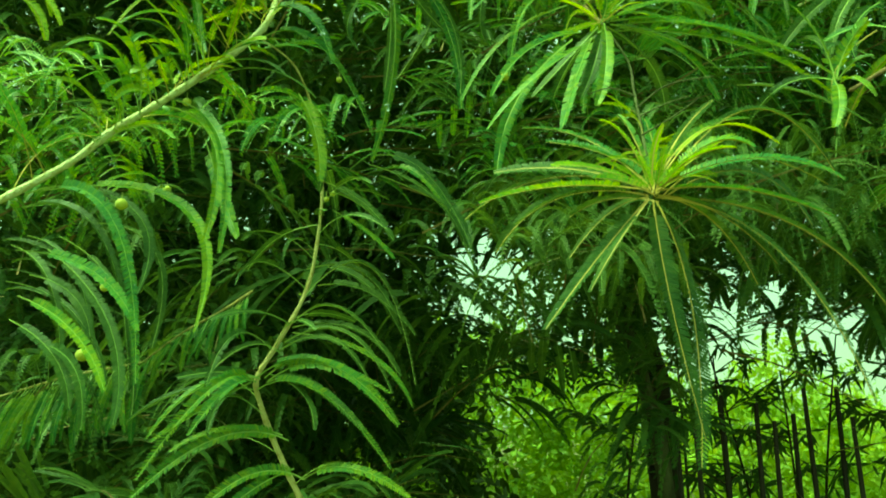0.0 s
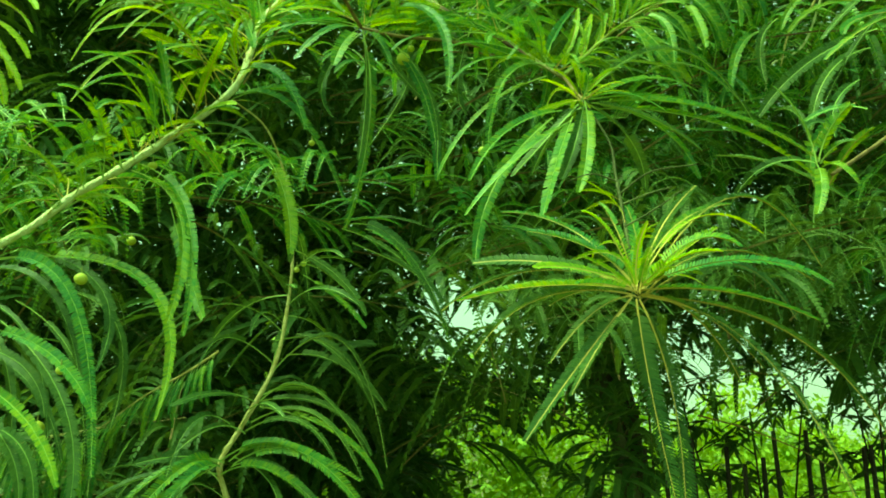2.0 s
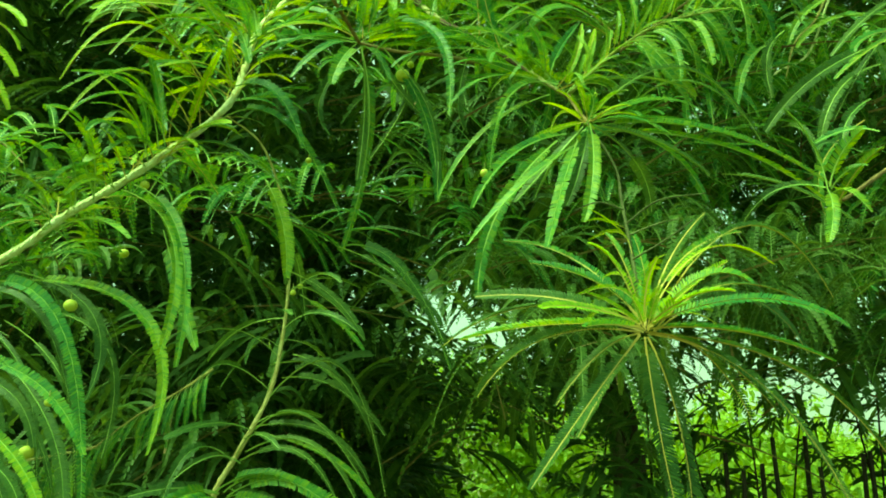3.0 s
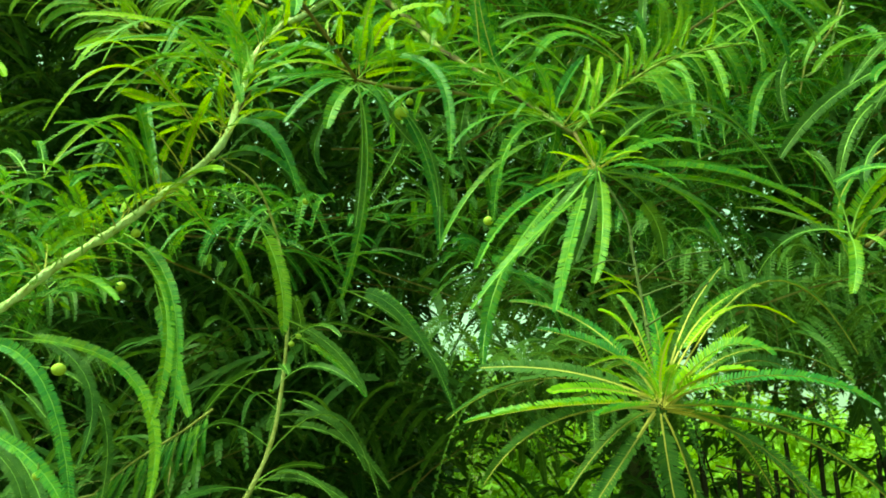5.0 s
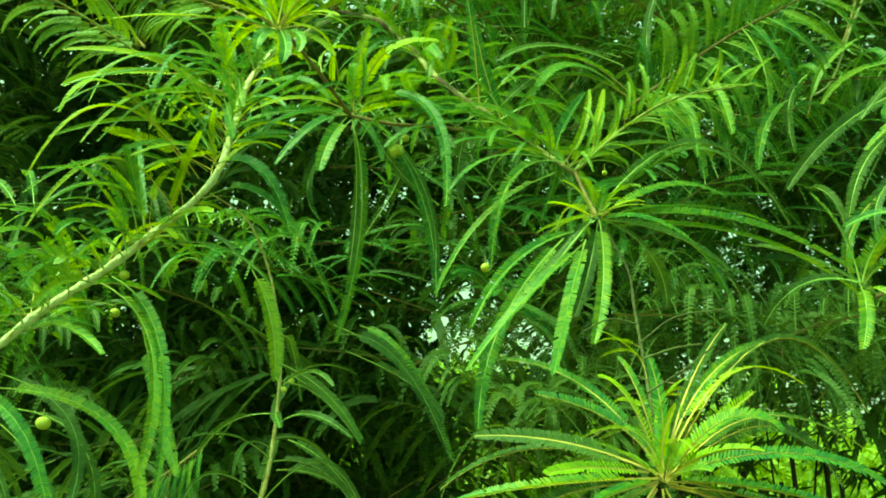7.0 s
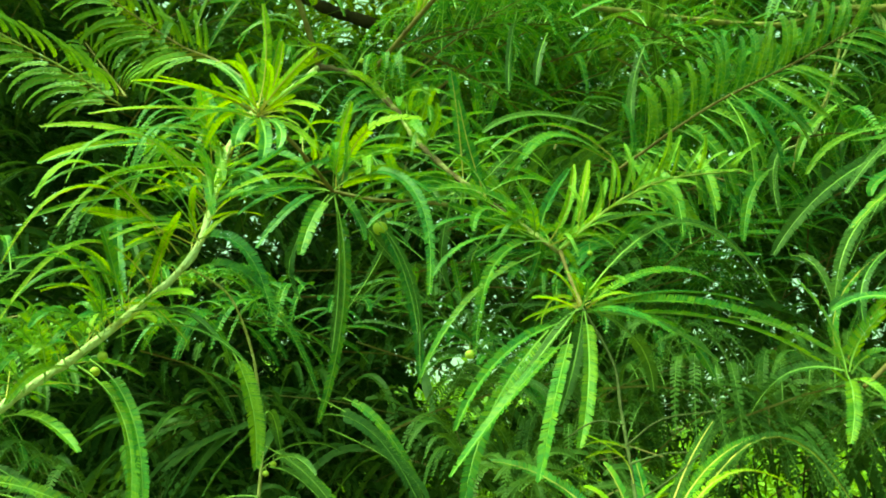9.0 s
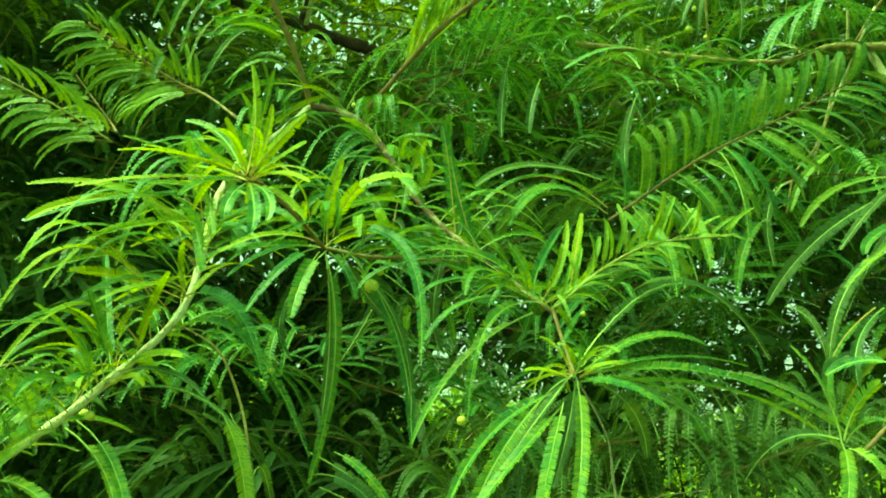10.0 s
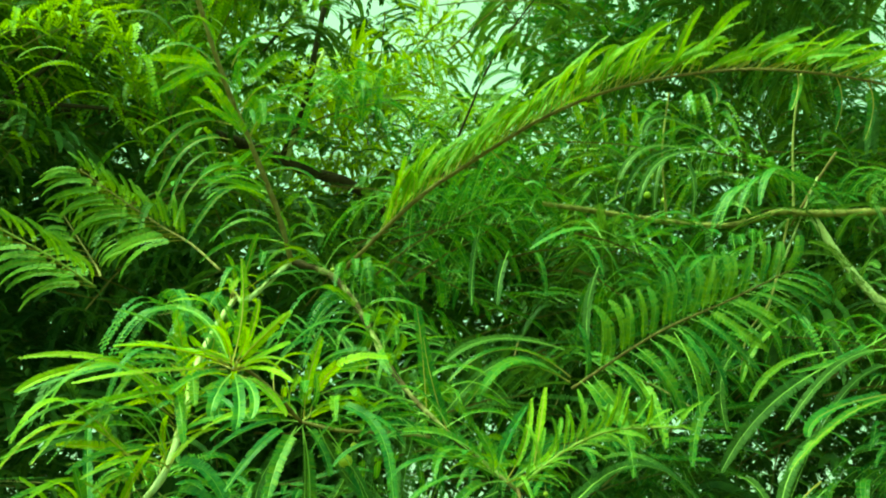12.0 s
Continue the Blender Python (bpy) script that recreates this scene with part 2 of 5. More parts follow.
def placed(parent, pool, at, way, length, roll=0.0, droop=None, normal=(0, 0, 1)):
    """A pooled leaf at a place, growing along way."""
    i = min(len(pool) - 1, max(0, int((random.random() if droop is None else droop) * len(pool))))
    way = Vector(way).normalized()
    side = way.cross(Vector(normal))
    side = side.normalized() if side.length > 0.05 else Vector((1, 0, 0))
    up = side.cross(way)
    m = Matrix((side, way, up)).transposed().to_4x4()
    ob = part("frond", pool[i], parent)
    ob.matrix_basis = Matrix.Translation(at) @ m @ Matrix.Rotation(roll, 4, "Y") @ Matrix.Diagonal((length, length, length, 1))
    return ob


def spray(parent, points, pool, length, count, seed, spread=70, up=0.25, start=0.1, droop=0.35, tilt=0.0, rough=9):
    """Two rows of leaves along a twig."""
    random.seed(seed)
    line = smooth_path(points, 12)
    for i in range(count):
        s = start + (0.995 - start) * (i / max(1, count - 1))
        j = min(len(line) - 2, int(s * (len(line) - 1)))
        at, t = Vector(line[j]), Vector(line[j + 1] - line[j]).normalized()
        flat = t.cross(Vector((0, 0, 1))).normalized()
        flat = Matrix.Rotation(radians(tilt), 3, t) @ flat
        side = flat if i % 2 else -flat
        a = radians(spread * (1 - 0.55 * s) + random.uniform(-rough, rough))
        way = t * math.cos(a) + side * math.sin(a) + Vector((0, 0, up + random.uniform(-0.016, 0.016) * rough))
        normal = flat.cross(t)
        normal = normal if normal.z > -0.2 else -normal
        placed(parent, pool, at, way, length * (1.0 - 0.45 * s ** 3) * random.uniform(0.9 - 0.012 * rough, 1.1), random.uniform(-0.04, 0.04) * rough, droop + random.uniform(-0.2, 0.2), normal)


def two_rows(parent, points, pool, upper, lower, long_a, long_b, count, seed, start=0.05, droop=0.3, rough=0.09):
    """Leaves along a twig whose two rows point their own ways, turning towards the twig's end."""
    random.seed(seed)
    line = smooth_path(points, 12)
    for i in range(count):
        s = start + (0.995 - start) * i / (count - 1)
        j = min(len(line) - 2, int(s * (len(line) - 1)))
        t = Vector(line[j + 1] - line[j]).normalized()
        side, length = (Vector(upper), long_a) if i % 2 else (Vector(lower), long_b)
        way = side.normalized() + t * (0.1 + 0.75 * s * s) + Vector([random.uniform(-rough, rough) for _ in range(3)])
        placed(parent, pool, Vector(line[j]), way, length * (1 - 0.4 * s ** 3) * random.uniform(0.97 - rough, 1.08), random.uniform(-0.25, 0.25), droop + random.uniform(-0.15, 0.2), (0.1, -0.75, 0.5))


def whorl(parent, at, pool, length, count, seed, rise=0.3):
    """A tuft of leaves at the end of a short shoot."""
    random.seed(seed)
    for i in range(count):
        a = i * 2.399 + random.uniform(-0.3, 0.3)
        way = (math.cos(a), math.sin(a), rise + random.uniform(-0.5, 0.4))
        placed(parent, pool, at, way, length * random.uniform(0.75, 1.15), random.uniform(-0.5, 0.5))


def along(parent, points, pool, length, count, seed, rise=(-0.2, 0.7), lo=0.0, hi=1.0, toward=(0, -0.4)):
    """Leaves at random round a limb."""
    random.seed(seed)
    line = smooth_path(points, 12)
    for i in range(count):
        j = int((lo + (hi - lo) * random.random()) * (len(line) - 1))
        a = random.uniform(0, 2 * math.pi)
        placed(parent, pool, Vector(line[j]), (math.cos(a) + toward[0], math.sin(a) + toward[1], random.uniform(*rise)), length * random.uniform(0.7, 1.15), random.uniform(-0.6, 0.6))


def fruit(parent, at, r):
    """A round ribbed berry on a short stalk."""
    bm = bmesh.new()
    bmesh.ops.create_uvsphere(bm, u_segments=18, v_segments=10, radius=r)
    for v in bm.verts:
        a = math.atan2(v.co.y, v.co.x)
        k = 1 - 0.035 * (1 - abs(math.sin(3 * a))) * (1 - abs(v.co.z / r) ** 3)
        v.co.x, v.co.y, v.co.z = v.co.x * k, v.co.y * k, v.co.z * 0.9
    for f in bm.faces:
        f.smooth = True
    top = bmesh.ops.create_cone(bm, segments=6, radius1=0.0012, radius2=0.0008, depth=0.012, cap_ends=True)["verts"]
    bmesh.ops.translate(bm, verts=top, vec=(0, 0, r * 0.85 + 0.0055))
    for f in bm.faces:
        if not f.smooth:
            f.material_index = 1
    me = bpy.data.meshes.new("fruit")
    bm.to_mesh(me)
    bm.free()
    me.materials.append(FRUIT)
    me.materials.append(GREEN_STEM)
    ob = part("fruit", me, parent, "pale yellow-green round berry")
    ob.location = at
    return ob


# ---- where leaves, stems and fruit grow
ROSETTE_FORK_AT = (0.258, 1.422, 2.012)
ROSETTE_A_AT = (-0.112, 1.478, 2.129)
ROSETTE_D_AT = (-0.201, 1.258, 2.180)
MIDDLE_FRONDS = [
    ((-0.280, 1.588, 1.860), (-0.233, 1.518, 1.763), (-0.230, 1.503, 1.680)),
    ((-0.107, 1.468, 2.116), (-0.098, 1.454, 1.990), (-0.107, 1.442, 1.853)),
    ((-0.055, 1.457, 2.091), (0.015, 1.423, 1.981), (0.032, 1.411, 1.845)),
    ((-0.229, 1.538, 1.710), (-0.144, 1.509, 1.655), (-0.090, 1.484, 1.581)),
    ((-0.260, 1.573, 1.545), (-0.159, 1.534, 1.536), (-0.091, 1.510, 1.456)),
    ((-0.155, 1.685, 1.790), (-0.025, 1.620, 1.707), (0.046, 1.603, 1.594)),
    ((-0.231, 1.705, 1.696), (-0.152, 1.676, 1.640), (-0.099, 1.647, 1.581)),
    ((-0.107, 1.685, 1.789), (-0.012, 1.620, 1.709), (0.065, 1.615, 1.541)),
]
MIDDLE_FRONDS_MORE = [
    ((-0.242, 1.729, 1.579), (-0.149, 1.659, 1.527), (-0.081, 1.639, 1.428)),
    ((-0.251, 1.658, 1.528), (-0.145, 1.622, 1.508), (-0.054, 1.599, 1.422)),
    ((-0.287, 1.596, 1.437), (-0.160, 1.557, 1.427), (-0.077, 1.535, 1.341)),
    ((-0.287, 1.598, 1.427), (-0.136, 1.527, 1.378), (-0.055, 1.505, 1.286)),
    ((0.426, 1.545, 2.061), (0.510, 1.464, 2.059), (0.609, 1.445, 1.955)),
    ((0.589, 1.575, 1.921), (0.685, 1.503, 1.875), (0.776, 1.440, 1.788)),
    ((0.823, 1.489, 1.939), (0.721, 1.410, 1.927), (0.674, 1.375, 1.899)),
    ((0.741, 1.631, 2.042), (0.755, 1.558, 1.999), (0.765, 1.537, 1.906)),
]
LEFT_TUFT = [
    ((-0.813, 1.370, 2.114), (-0.705, 1.336, 2.085), (-0.642, 1.309, 2.019)),
    ((-0.813, 1.377, 2.084), (-0.714, 1.343, 2.051), (-0.645, 1.318, 1.977)),
    ((-0.812, 1.383, 2.055), (-0.723, 1.351, 2.013), (-0.657, 1.329, 1.925)),
    ((-0.814, 1.364, 2.143), (-0.696, 1.330, 2.109), (-0.634, 1.301, 2.056)),
    ((-0.802, 1.389, 2.026), (-0.731, 1.365, 1.983), (-0.690, 1.349, 1.908)),
    ((-0.835, 1.411, 2.115), (-0.755, 1.368, 2.125), (-0.680, 1.340, 2.104)),
    ((-0.834, 1.416, 2.089), (-0.748, 1.384, 2.051), (-0.697, 1.369, 1.964)),
]
RIGHT_ARCS = [
    ((0.420, 1.654, 2.242), (0.280, 1.579, 2.284), (0.157, 1.530, 2.210)),
    ((0.420, 1.656, 2.231), (0.294, 1.587, 2.250), (0.189, 1.523, 2.167)),
    ((1.004, 1.439, 2.175), (0.859, 1.407, 2.134), (0.730, 1.386, 2.038)),
    ((1.038, 1.453, 2.188), (0.848, 1.420, 2.149), (0.775, 1.399, 2.097)),
    ((0.111, 1.484, 2.155), (0.102, 1.463, 2.256), (0.091, 1.447, 2.331)),
    ((0.146, 1.453, 2.109), (0.119, 1.436, 2.190), (0.102, 1.419, 2.269)),
    ((0.870, 1.552, 2.028), (0.765, 1.533, 1.925), (0.763, 1.517, 1.808)),
    ((0.806, 1.592, 1.839), (0.831, 1.535, 1.915), (0.863, 1.487, 1.948)),
]
UPPER_ARCS = [
    ((-0.380, 2.043, 2.989), (-0.486, 1.993, 2.954), (-0.567, 1.961, 2.798)),
    ((-0.380, 2.044, 2.946), (-0.477, 2.003, 2.906), (-0.534, 1.971, 2.753)),
    ((-0.371, 2.045, 2.902), (-0.459, 2.004, 2.864), (-0.504, 1.978, 2.718)),
    ((-0.359, 2.046, 2.861), (-0.441, 2.007, 2.813), (-0.485, 1.972, 2.671)),
    ((-0.344, 2.042, 2.803), (-0.394, 2.009, 2.764), (-0.455, 1.980, 2.630)),
    ((-0.391, 2.052, 3.023), (-0.470, 1.998, 3.008), (-0.595, 1.975, 2.926)),
]
UPPER_ARCS_MORE = [
    ((-0.316, 2.037, 2.826), (-0.202, 1.993, 2.842), (-0.117, 1.969, 2.763)),
    ((-0.309, 2.031, 2.856), (-0.233, 1.977, 2.915), (-0.142, 1.943, 2.882)),
    ((-0.327, 2.016, 2.922), (-0.280, 1.962, 2.987), (-0.189, 1.921, 2.986)),
    ((-0.352, 2.001, 2.997), (-0.304, 1.949, 3.046), (-0.226, 1.909, 3.043)),
    ((-0.384, 1.986, 3.064), (-0.459, 1.938, 3.101), (-0.534, 1.908, 3.047)),
    ((-0.401, 1.977, 3.109), (-0.491, 1.925, 3.159), (-0.572, 1.896, 3.104)),
    ((-0.379, 1.973, 3.125), (-0.331, 1.921, 3.181), (-0.267, 1.884, 3.160)),
]
ARCH_HANGING = [
    ((0.769, 1.240, 2.727), (0.761, 1.232, 2.686), (0.739, 1.225, 2.642)),
    ((0.852, 1.170, 2.670), (0.855, 1.172, 2.623), (0.832, 1.177, 2.563)),
    ((0.815, 1.198, 2.694), (0.819, 1.200, 2.648), (0.801, 1.203, 2.594)),
    ((0.627, 1.352, 2.779), (0.656, 1.340, 2.755), (0.651, 1.326, 2.708)),
    ((0.272, 1.675, 2.759), (0.306, 1.653, 2.706), (0.291, 1.643, 2.676)),
    ((0.363, 1.635, 2.793), (0.409, 1.616, 2.767), (0.420, 1.598, 2.736)),
    ((0.468, 1.510, 2.806), (0.480, 1.492, 2.774), (0.471, 1.481, 2.746)),
]
RIGHT_HANGING = [
    ((0.769, 1.790, 2.834), (0.629, 1.718, 2.788), (0.554, 1.704, 2.658)),
    ((0.784, 1.789, 2.838), (0.642, 1.723, 2.764), (0.580, 1.707, 2.646)),
    ((0.740, 1.793, 2.819), (0.690, 1.763, 2.766), (0.664, 1.746, 2.654)),
    ((0.754, 1.794, 2.812), (0.773, 1.766, 2.755), (0.757, 1.748, 2.645)),
    ((0.920, 1.862, 2.878), (0.728, 1.774, 2.909), (0.640, 1.711, 2.821)),
    ((0.827, 1.791, 2.828), (0.683, 1.722, 2.769), (0.606, 1.683, 2.644)),
    ((0.524, 1.608, 2.535), (0.429, 1.567, 2.537), (0.326, 1.538, 2.481)),
]
RIGHT_HANGING_MORE = [
    ((0.508, 1.697, 2.499), (0.472, 1.677, 2.403), (0.461, 1.653, 2.323)),
    ((0.306, 1.692, 2.526), (0.281, 1.665, 2.459), (0.269, 1.639, 2.390)),
    ((0.253, 1.756, 2.608), (0.233, 1.737, 2.507), (0.225, 1.716, 2.410)),
    ((0.412, 1.658, 2.300), (0.258, 1.575, 2.304), (0.150, 1.506, 2.244)),
    ((0.385, 1.628, 2.247), (0.279, 1.545, 2.253), (0.204, 1.482, 2.167)),
    ((1.013, 1.500, 2.273), (0.887, 1.468, 2.232), (0.763, 1.452, 2.114)),
    ((1.049, 1.507, 2.241), (0.908, 1.477, 2.191), (0.769, 1.477, 1.997)),
    ((1.075, 1.571, 2.323), (0.934, 1.544, 2.258), (0.819, 1.510, 2.228)),
]
LIMB_LEFT = [(-0.819, 1.470, 1.644), (-0.687, 1.477, 1.726), (-0.612, 1.480, 1.791), (-0.499, 1.500, 1.880), (-0.371, 1.554, 2.021), (-0.354, 1.648, 2.153), (-0.357, 1.779, 2.306), (-0.323, 1.948, 2.474), (-0.283, 1.909, 2.467), (-0.201, 2.044, 2.607)]
LIMB_RIGHT = [(-0.201, 2.044, 2.607), (-0.088, 1.951, 2.539), (-0.007, 1.801, 2.396), (0.047, 1.627, 2.255), (0.122, 1.488, 2.137), (0.261, 1.423, 2.008)]
STEM_B = [(0.262, 1.423, 2.011), (0.261, 1.354, 1.959), (0.260, 1.266, 1.899)]
STEM_C = [(0.260, 1.266, 1.899), (0.293, 1.237, 1.817), (0.291, 1.201, 1.754), (0.288, 1.142, 1.649), (0.277, 1.059, 1.545)]
TWIG_D = [(-0.112, 1.478, 2.129), (-0.152, 1.400, 2.167), (-0.189, 1.321, 2.192), (-0.201, 1.258, 2.180)]
TWIG_A = [(0.118, 1.495, 2.104), (0.038, 1.485, 2.111), (-0.041, 1.477, 2.113), (-0.112, 1.478, 2.129)]
TWIG_TIP_B = [(0.262, 1.423, 2.011), (0.337, 1.363, 2.070), (0.405, 1.309, 2.096), (0.499, 1.252, 2.094)]
STEM_F = [(-0.365, 1.555, 2.012), (-0.302, 1.581, 1.967), (-0.262, 1.584, 1.877), (-0.244, 1.578, 1.792), (-0.234, 1.566, 1.696), (-0.237, 1.534, 1.577), (-0.250, 1.504, 1.487), (-0.290, 1.467, 1.391), (-0.317, 1.443, 1.331), (-0.307, 1.440, 1.284), (-0.275, 1.440, 1.210), (-0.231, 1.432, 1.129)]
SPRAY_R = [(0.426, 1.674, 2.222), (0.585, 1.588, 2.320), (0.720, 1.511, 2.375), (0.822, 1.452, 2.421)]
ARCH = [(-0.059, 1.939, 2.556), (0.097, 1.761, 2.662), (0.224, 1.711, 2.743), (0.380, 1.614, 2.814), (0.517, 1.467, 2.815), (0.666, 1.313, 2.770), (0.789, 1.204, 2.705), (0.913, 1.115, 2.621)]
STEM_UP = [(-0.201, 2.044, 2.607), (-0.238, 1.977, 2.724), (-0.294, 1.909, 2.849), (-0.363, 1.837, 2.997), (-0.426, 1.735, 3.168), (-0.474, 1.651, 3.295)]
DARK_BOUGH = [(-1.969, 3.194, 3.537), (-1.531, 3.186, 3.575), (-0.978, 3.218, 3.616), (-0.558, 3.279, 3.523), (-0.295, 3.338, 3.438), (-0.025, 3.397, 3.351), (0.248, 3.380, 3.050)]
DARK_BOUGH_FORK = [(-0.37, 3.3, 3.46), (-0.34, 3.28, 3.6), (-0.285, 3.3, 3.83), (-0.21, 3.33, 4.1)]
DARK_STEM = [(-0.392, 3.313, 3.478), (-0.300, 3.238, 3.714), (-0.256, 3.149, 3.942), (-0.190, 3.039, 4.269)]
HIGH_BOUGH = [(-1.8, 2.95, 3.36), (-1.5, 2.84, 3.41), (-1.25, 2.8, 3.43), (-0.93, 2.8, 3.42)]
LEFT_BOUGH = [(-1.407, 2.700, 3.303), (-1.266, 2.720, 3.441), (-1.144, 2.750, 3.622), (-1.061, 2.800, 3.897), (-1.049, 2.850, 4.132)]
UPPER_TWIG = [(-0.516, 3.100, 3.790), (-0.420, 3.100, 3.953), (-0.298, 3.100, 4.149), (-0.170, 3.100, 4.347)]
THIN_STEM = [(0.186, 2.034, 2.839), (0.245, 1.924, 2.970), (0.315, 1.813, 3.108), (0.417, 1.707, 3.225)]
BOUGH_R = [(0.480, 2.121, 2.815), (0.637, 2.110, 2.789), (0.855, 2.093, 2.754), (1.018, 2.093, 2.753), (1.151, 2.085, 2.792), (1.246, 2.048, 2.775), (1.501, 2.007, 2.776)]
BOUGH_R_DOWN = [(1.237, 2.065, 2.770), (1.282, 2.036, 2.636), (1.353, 1.986, 2.489), (1.489, 1.936, 2.339)]
TWIG_R = [(1.245, 2.026, 2.877), (1.166, 2.157, 2.643), (1.119, 2.221, 2.498), (1.025, 2.241, 2.440), (1.012, 2.261, 2.350)]
TWIG_R_LOW = [(1.303, 2.011, 2.947), (1.246, 2.054, 2.860), (1.183, 2.093, 2.754)]
BARE_TWIG_UP = [(0.826, 2.098, 2.767), (0.800, 2.014, 2.932), (0.811, 1.950, 3.082)]
BARE_TWIG_SIDE = [(1.184, 2.073, 2.773), (1.179, 2.002, 2.991), (1.188, 1.928, 3.146)]
BARE_TWIG_DOWN = [(1.167, 2.074, 2.766), (1.057, 2.020, 2.519), (0.973, 2.000, 2.420), (0.932, 1.982, 2.314)]
SPRAY_L = [(-0.748, 2.251, 2.586), (-0.872, 2.194, 2.662), (-1.027, 2.137, 2.738), (-1.091, 2.090, 2.769)]
SPRAY_L_UP = [(-0.390, 2.100, 2.596), (-0.506, 2.250, 2.719), (-0.633, 2.380, 2.820), (-0.775, 2.370, 2.913), (-0.878, 2.360, 2.987)]
SPRAY_L_SMALL = [(-0.756, 2.300, 2.632), (-0.805, 2.386, 2.694), (-0.880, 2.450, 2.787), (-0.958, 2.500, 2.888)]
STEM_H = [(1.031, 1.426, 2.043), (0.812, 1.337, 1.885), (0.700, 1.288, 1.809), (0.656, 1.269, 1.781)]
SPRAY_LOW = [(-0.454, 1.977, 1.568), (-0.514, 1.947, 1.518), (-0.596, 1.918, 1.462), (-0.674, 1.892, 1.393)]
SPRAY_LOW_SIDE = [(-0.664, 1.900, 1.395), (-0.825, 1.890, 1.364), (-0.926, 1.870, 1.331), (-1.046, 1.850, 1.291)]
TRUNK = [(0.97, 3.738, -0.176), (0.905, 3.503, 0.932), (0.795, 3.390, 1.464), (0.682, 3.333, 1.729), (0.568, 3.277, 1.995), (0.399, 3.234, 2.194)]
ROSETTE_E_AT = (0.615, 1.970, 2.638)
FRUITS = [
    ((-0.705, 1.647, 1.388), 0.0138),
    ((0.106, 1.347, 1.839), 0.0078),
    ((0.755, 2.039, 2.814), 0.0100),
    ((-0.538, 1.357, 1.615), 0.0105),
    ((-0.533, 1.304, 1.465), 0.007),
    ((0.304, 1.394, 2.001), 0.0044),
    ((-0.489, 1.507, 1.857), 0.0085),
    ((-0.208, 1.573, 1.931), 0.0062),
    ((-0.745, 2.180, 1.876), 0.0126),
    ((0.771, 2.028, 2.866), 0.0075),
    ((-0.217, 1.507, 1.665), 0.0052),
    ((-0.207, 1.520, 1.679), 0.0053),
    ((-0.031, 1.464, 2.060), 0.0127),
    ((-0.017, 1.474, 2.086), 0.0069),
    ((0.830, 2.117, 2.831), 0.0077),
    ((-0.081, 1.778, 2.503), 0.0055),
]

# ---- ground
bm = bmesh.new()
bmesh.ops.create_grid(bm, x_segments=120, y_segments=120, size=1)
for v in bm.verts:
    x, y = v.co.x, v.co.y
    v.co.x, v.co.y = 3000 * x * abs(x) ** 2.4, 3000 * y * abs(y) ** 2.4
    v.co.z = 0.05 * noise.noise(Vector((v.co.x * 0.8, v.co.y * 0.8, 0))) + 0.02 * noise.noise(Vector((v.co.x * 4, v.co.y * 4, 3)))
me = bpy.data.meshes.new("ground")
bm.to_mesh(me)
bm.free()
me.materials.append(EARTH)
tagged(part("ground", me), "brown earth with leaf litter and weeds", "ground", kind="structure")

# ---- the near tree
tree = tagged(new("gooseberry_tree"), "gooseberry tree with pale limbs, drooping feathery leaves and small fruit", "tree")
trunk_line = [(-1.42, 1.78, -0.1), (-1.34, 1.70, 0.6), (-1.16, 1.56, 1.25), LIMB_LEFT[0]]
trunk = stem(trunk_line, 0.03, 0.0074, BARK, tree, "trunk", "pale grey-green bark", 12)
limb_left = stem(LIMB_LEFT, 0.0072, 0.0064, BARK, tree, "limb", "pale grey-green bark", 10, 0.17, 3)
limb_right = stem(LIMB_RIGHT, 0.0085, 0.0036, LIMB_BARK, tree, "limb", "patchy brown and grey bark", 10, 0.26, 4)
stem_b = stem(STEM_B, 0.0034, 0.0024, TWIG, tree, "branch", "", 8, 0.1, 5)
stem_c = stem(STEM_C, 0.0014, 0.003, MOSSY, tree, "branch", "", 8, 0.14, 6)
twig_d = stem(TWIG_D, 0.0036, 0.0028, TWIG, tree, "twig", "red-brown young twig", 7, 0.1, 7)
twig_a = stem(TWIG_A, 0.0036, 0.003, TWIG, tree, "twig", "", 7, 0.1, 8)
tip_b = stem(TWIG_TIP_B, 0.0032, 0.0012, GREEN_STEM, tree, "twig", "green young twig", 7, 0.08, 9)
stem_f = stem(STEM_F, 0.0016, 0.0056, STEM, tree, "branch", "crooked pale stem", 8, 0.16, 10)
spray_r = stem(SPRAY_R, 0.0034, 0.0014, TWIG, tree, "twig", "", 7, 0.08, 11)
arch = stem(ARCH, 0.0058, 0.0016, TWIG, tree, "branch", "long arching young shoot", 8, 0.08, 12)
stem_up = stem(STEM_UP, 0.0072, 0.006, TWIG, tree, "branch", "red-brown upright stem", 8, 0.1, 13)
thin_stem = stem(THIN_STEM, 0.004, 0.002, DARK, tree, "twig", "", 7, 0.1, 14)

stem([(0.285, 1.160, 1.709), (0.329, 1.150, 1.740), (0.393, 1.140, 1.749)], 0.0013, 0.0008, MOSSY, tree, "twig", "thin dark twig", 6, 0.15, 171)
stem([(0.283, 1.140, 1.688), (0.317, 1.120, 1.699), (0.343, 1.100, 1.702)], 0.0013, 0.0008, MOSSY, tree, "twig", "thin dark twig", 6, 0.15, 172)
stem([(0.287, 1.180, 1.735), (0.247, 1.160, 1.739), (0.209, 1.140, 1.721)], 0.0013, 0.0008, MOSSY, tree, "twig", "thin dark twig", 6, 0.15, 173)
stem([(0.275, 1.100, 1.645), (0.320, 1.100, 1.672), (0.358, 1.100, 1.700)], 0.0013, 0.0008, MOSSY, tree, "twig", "thin dark twig", 6, 0.15, 174)
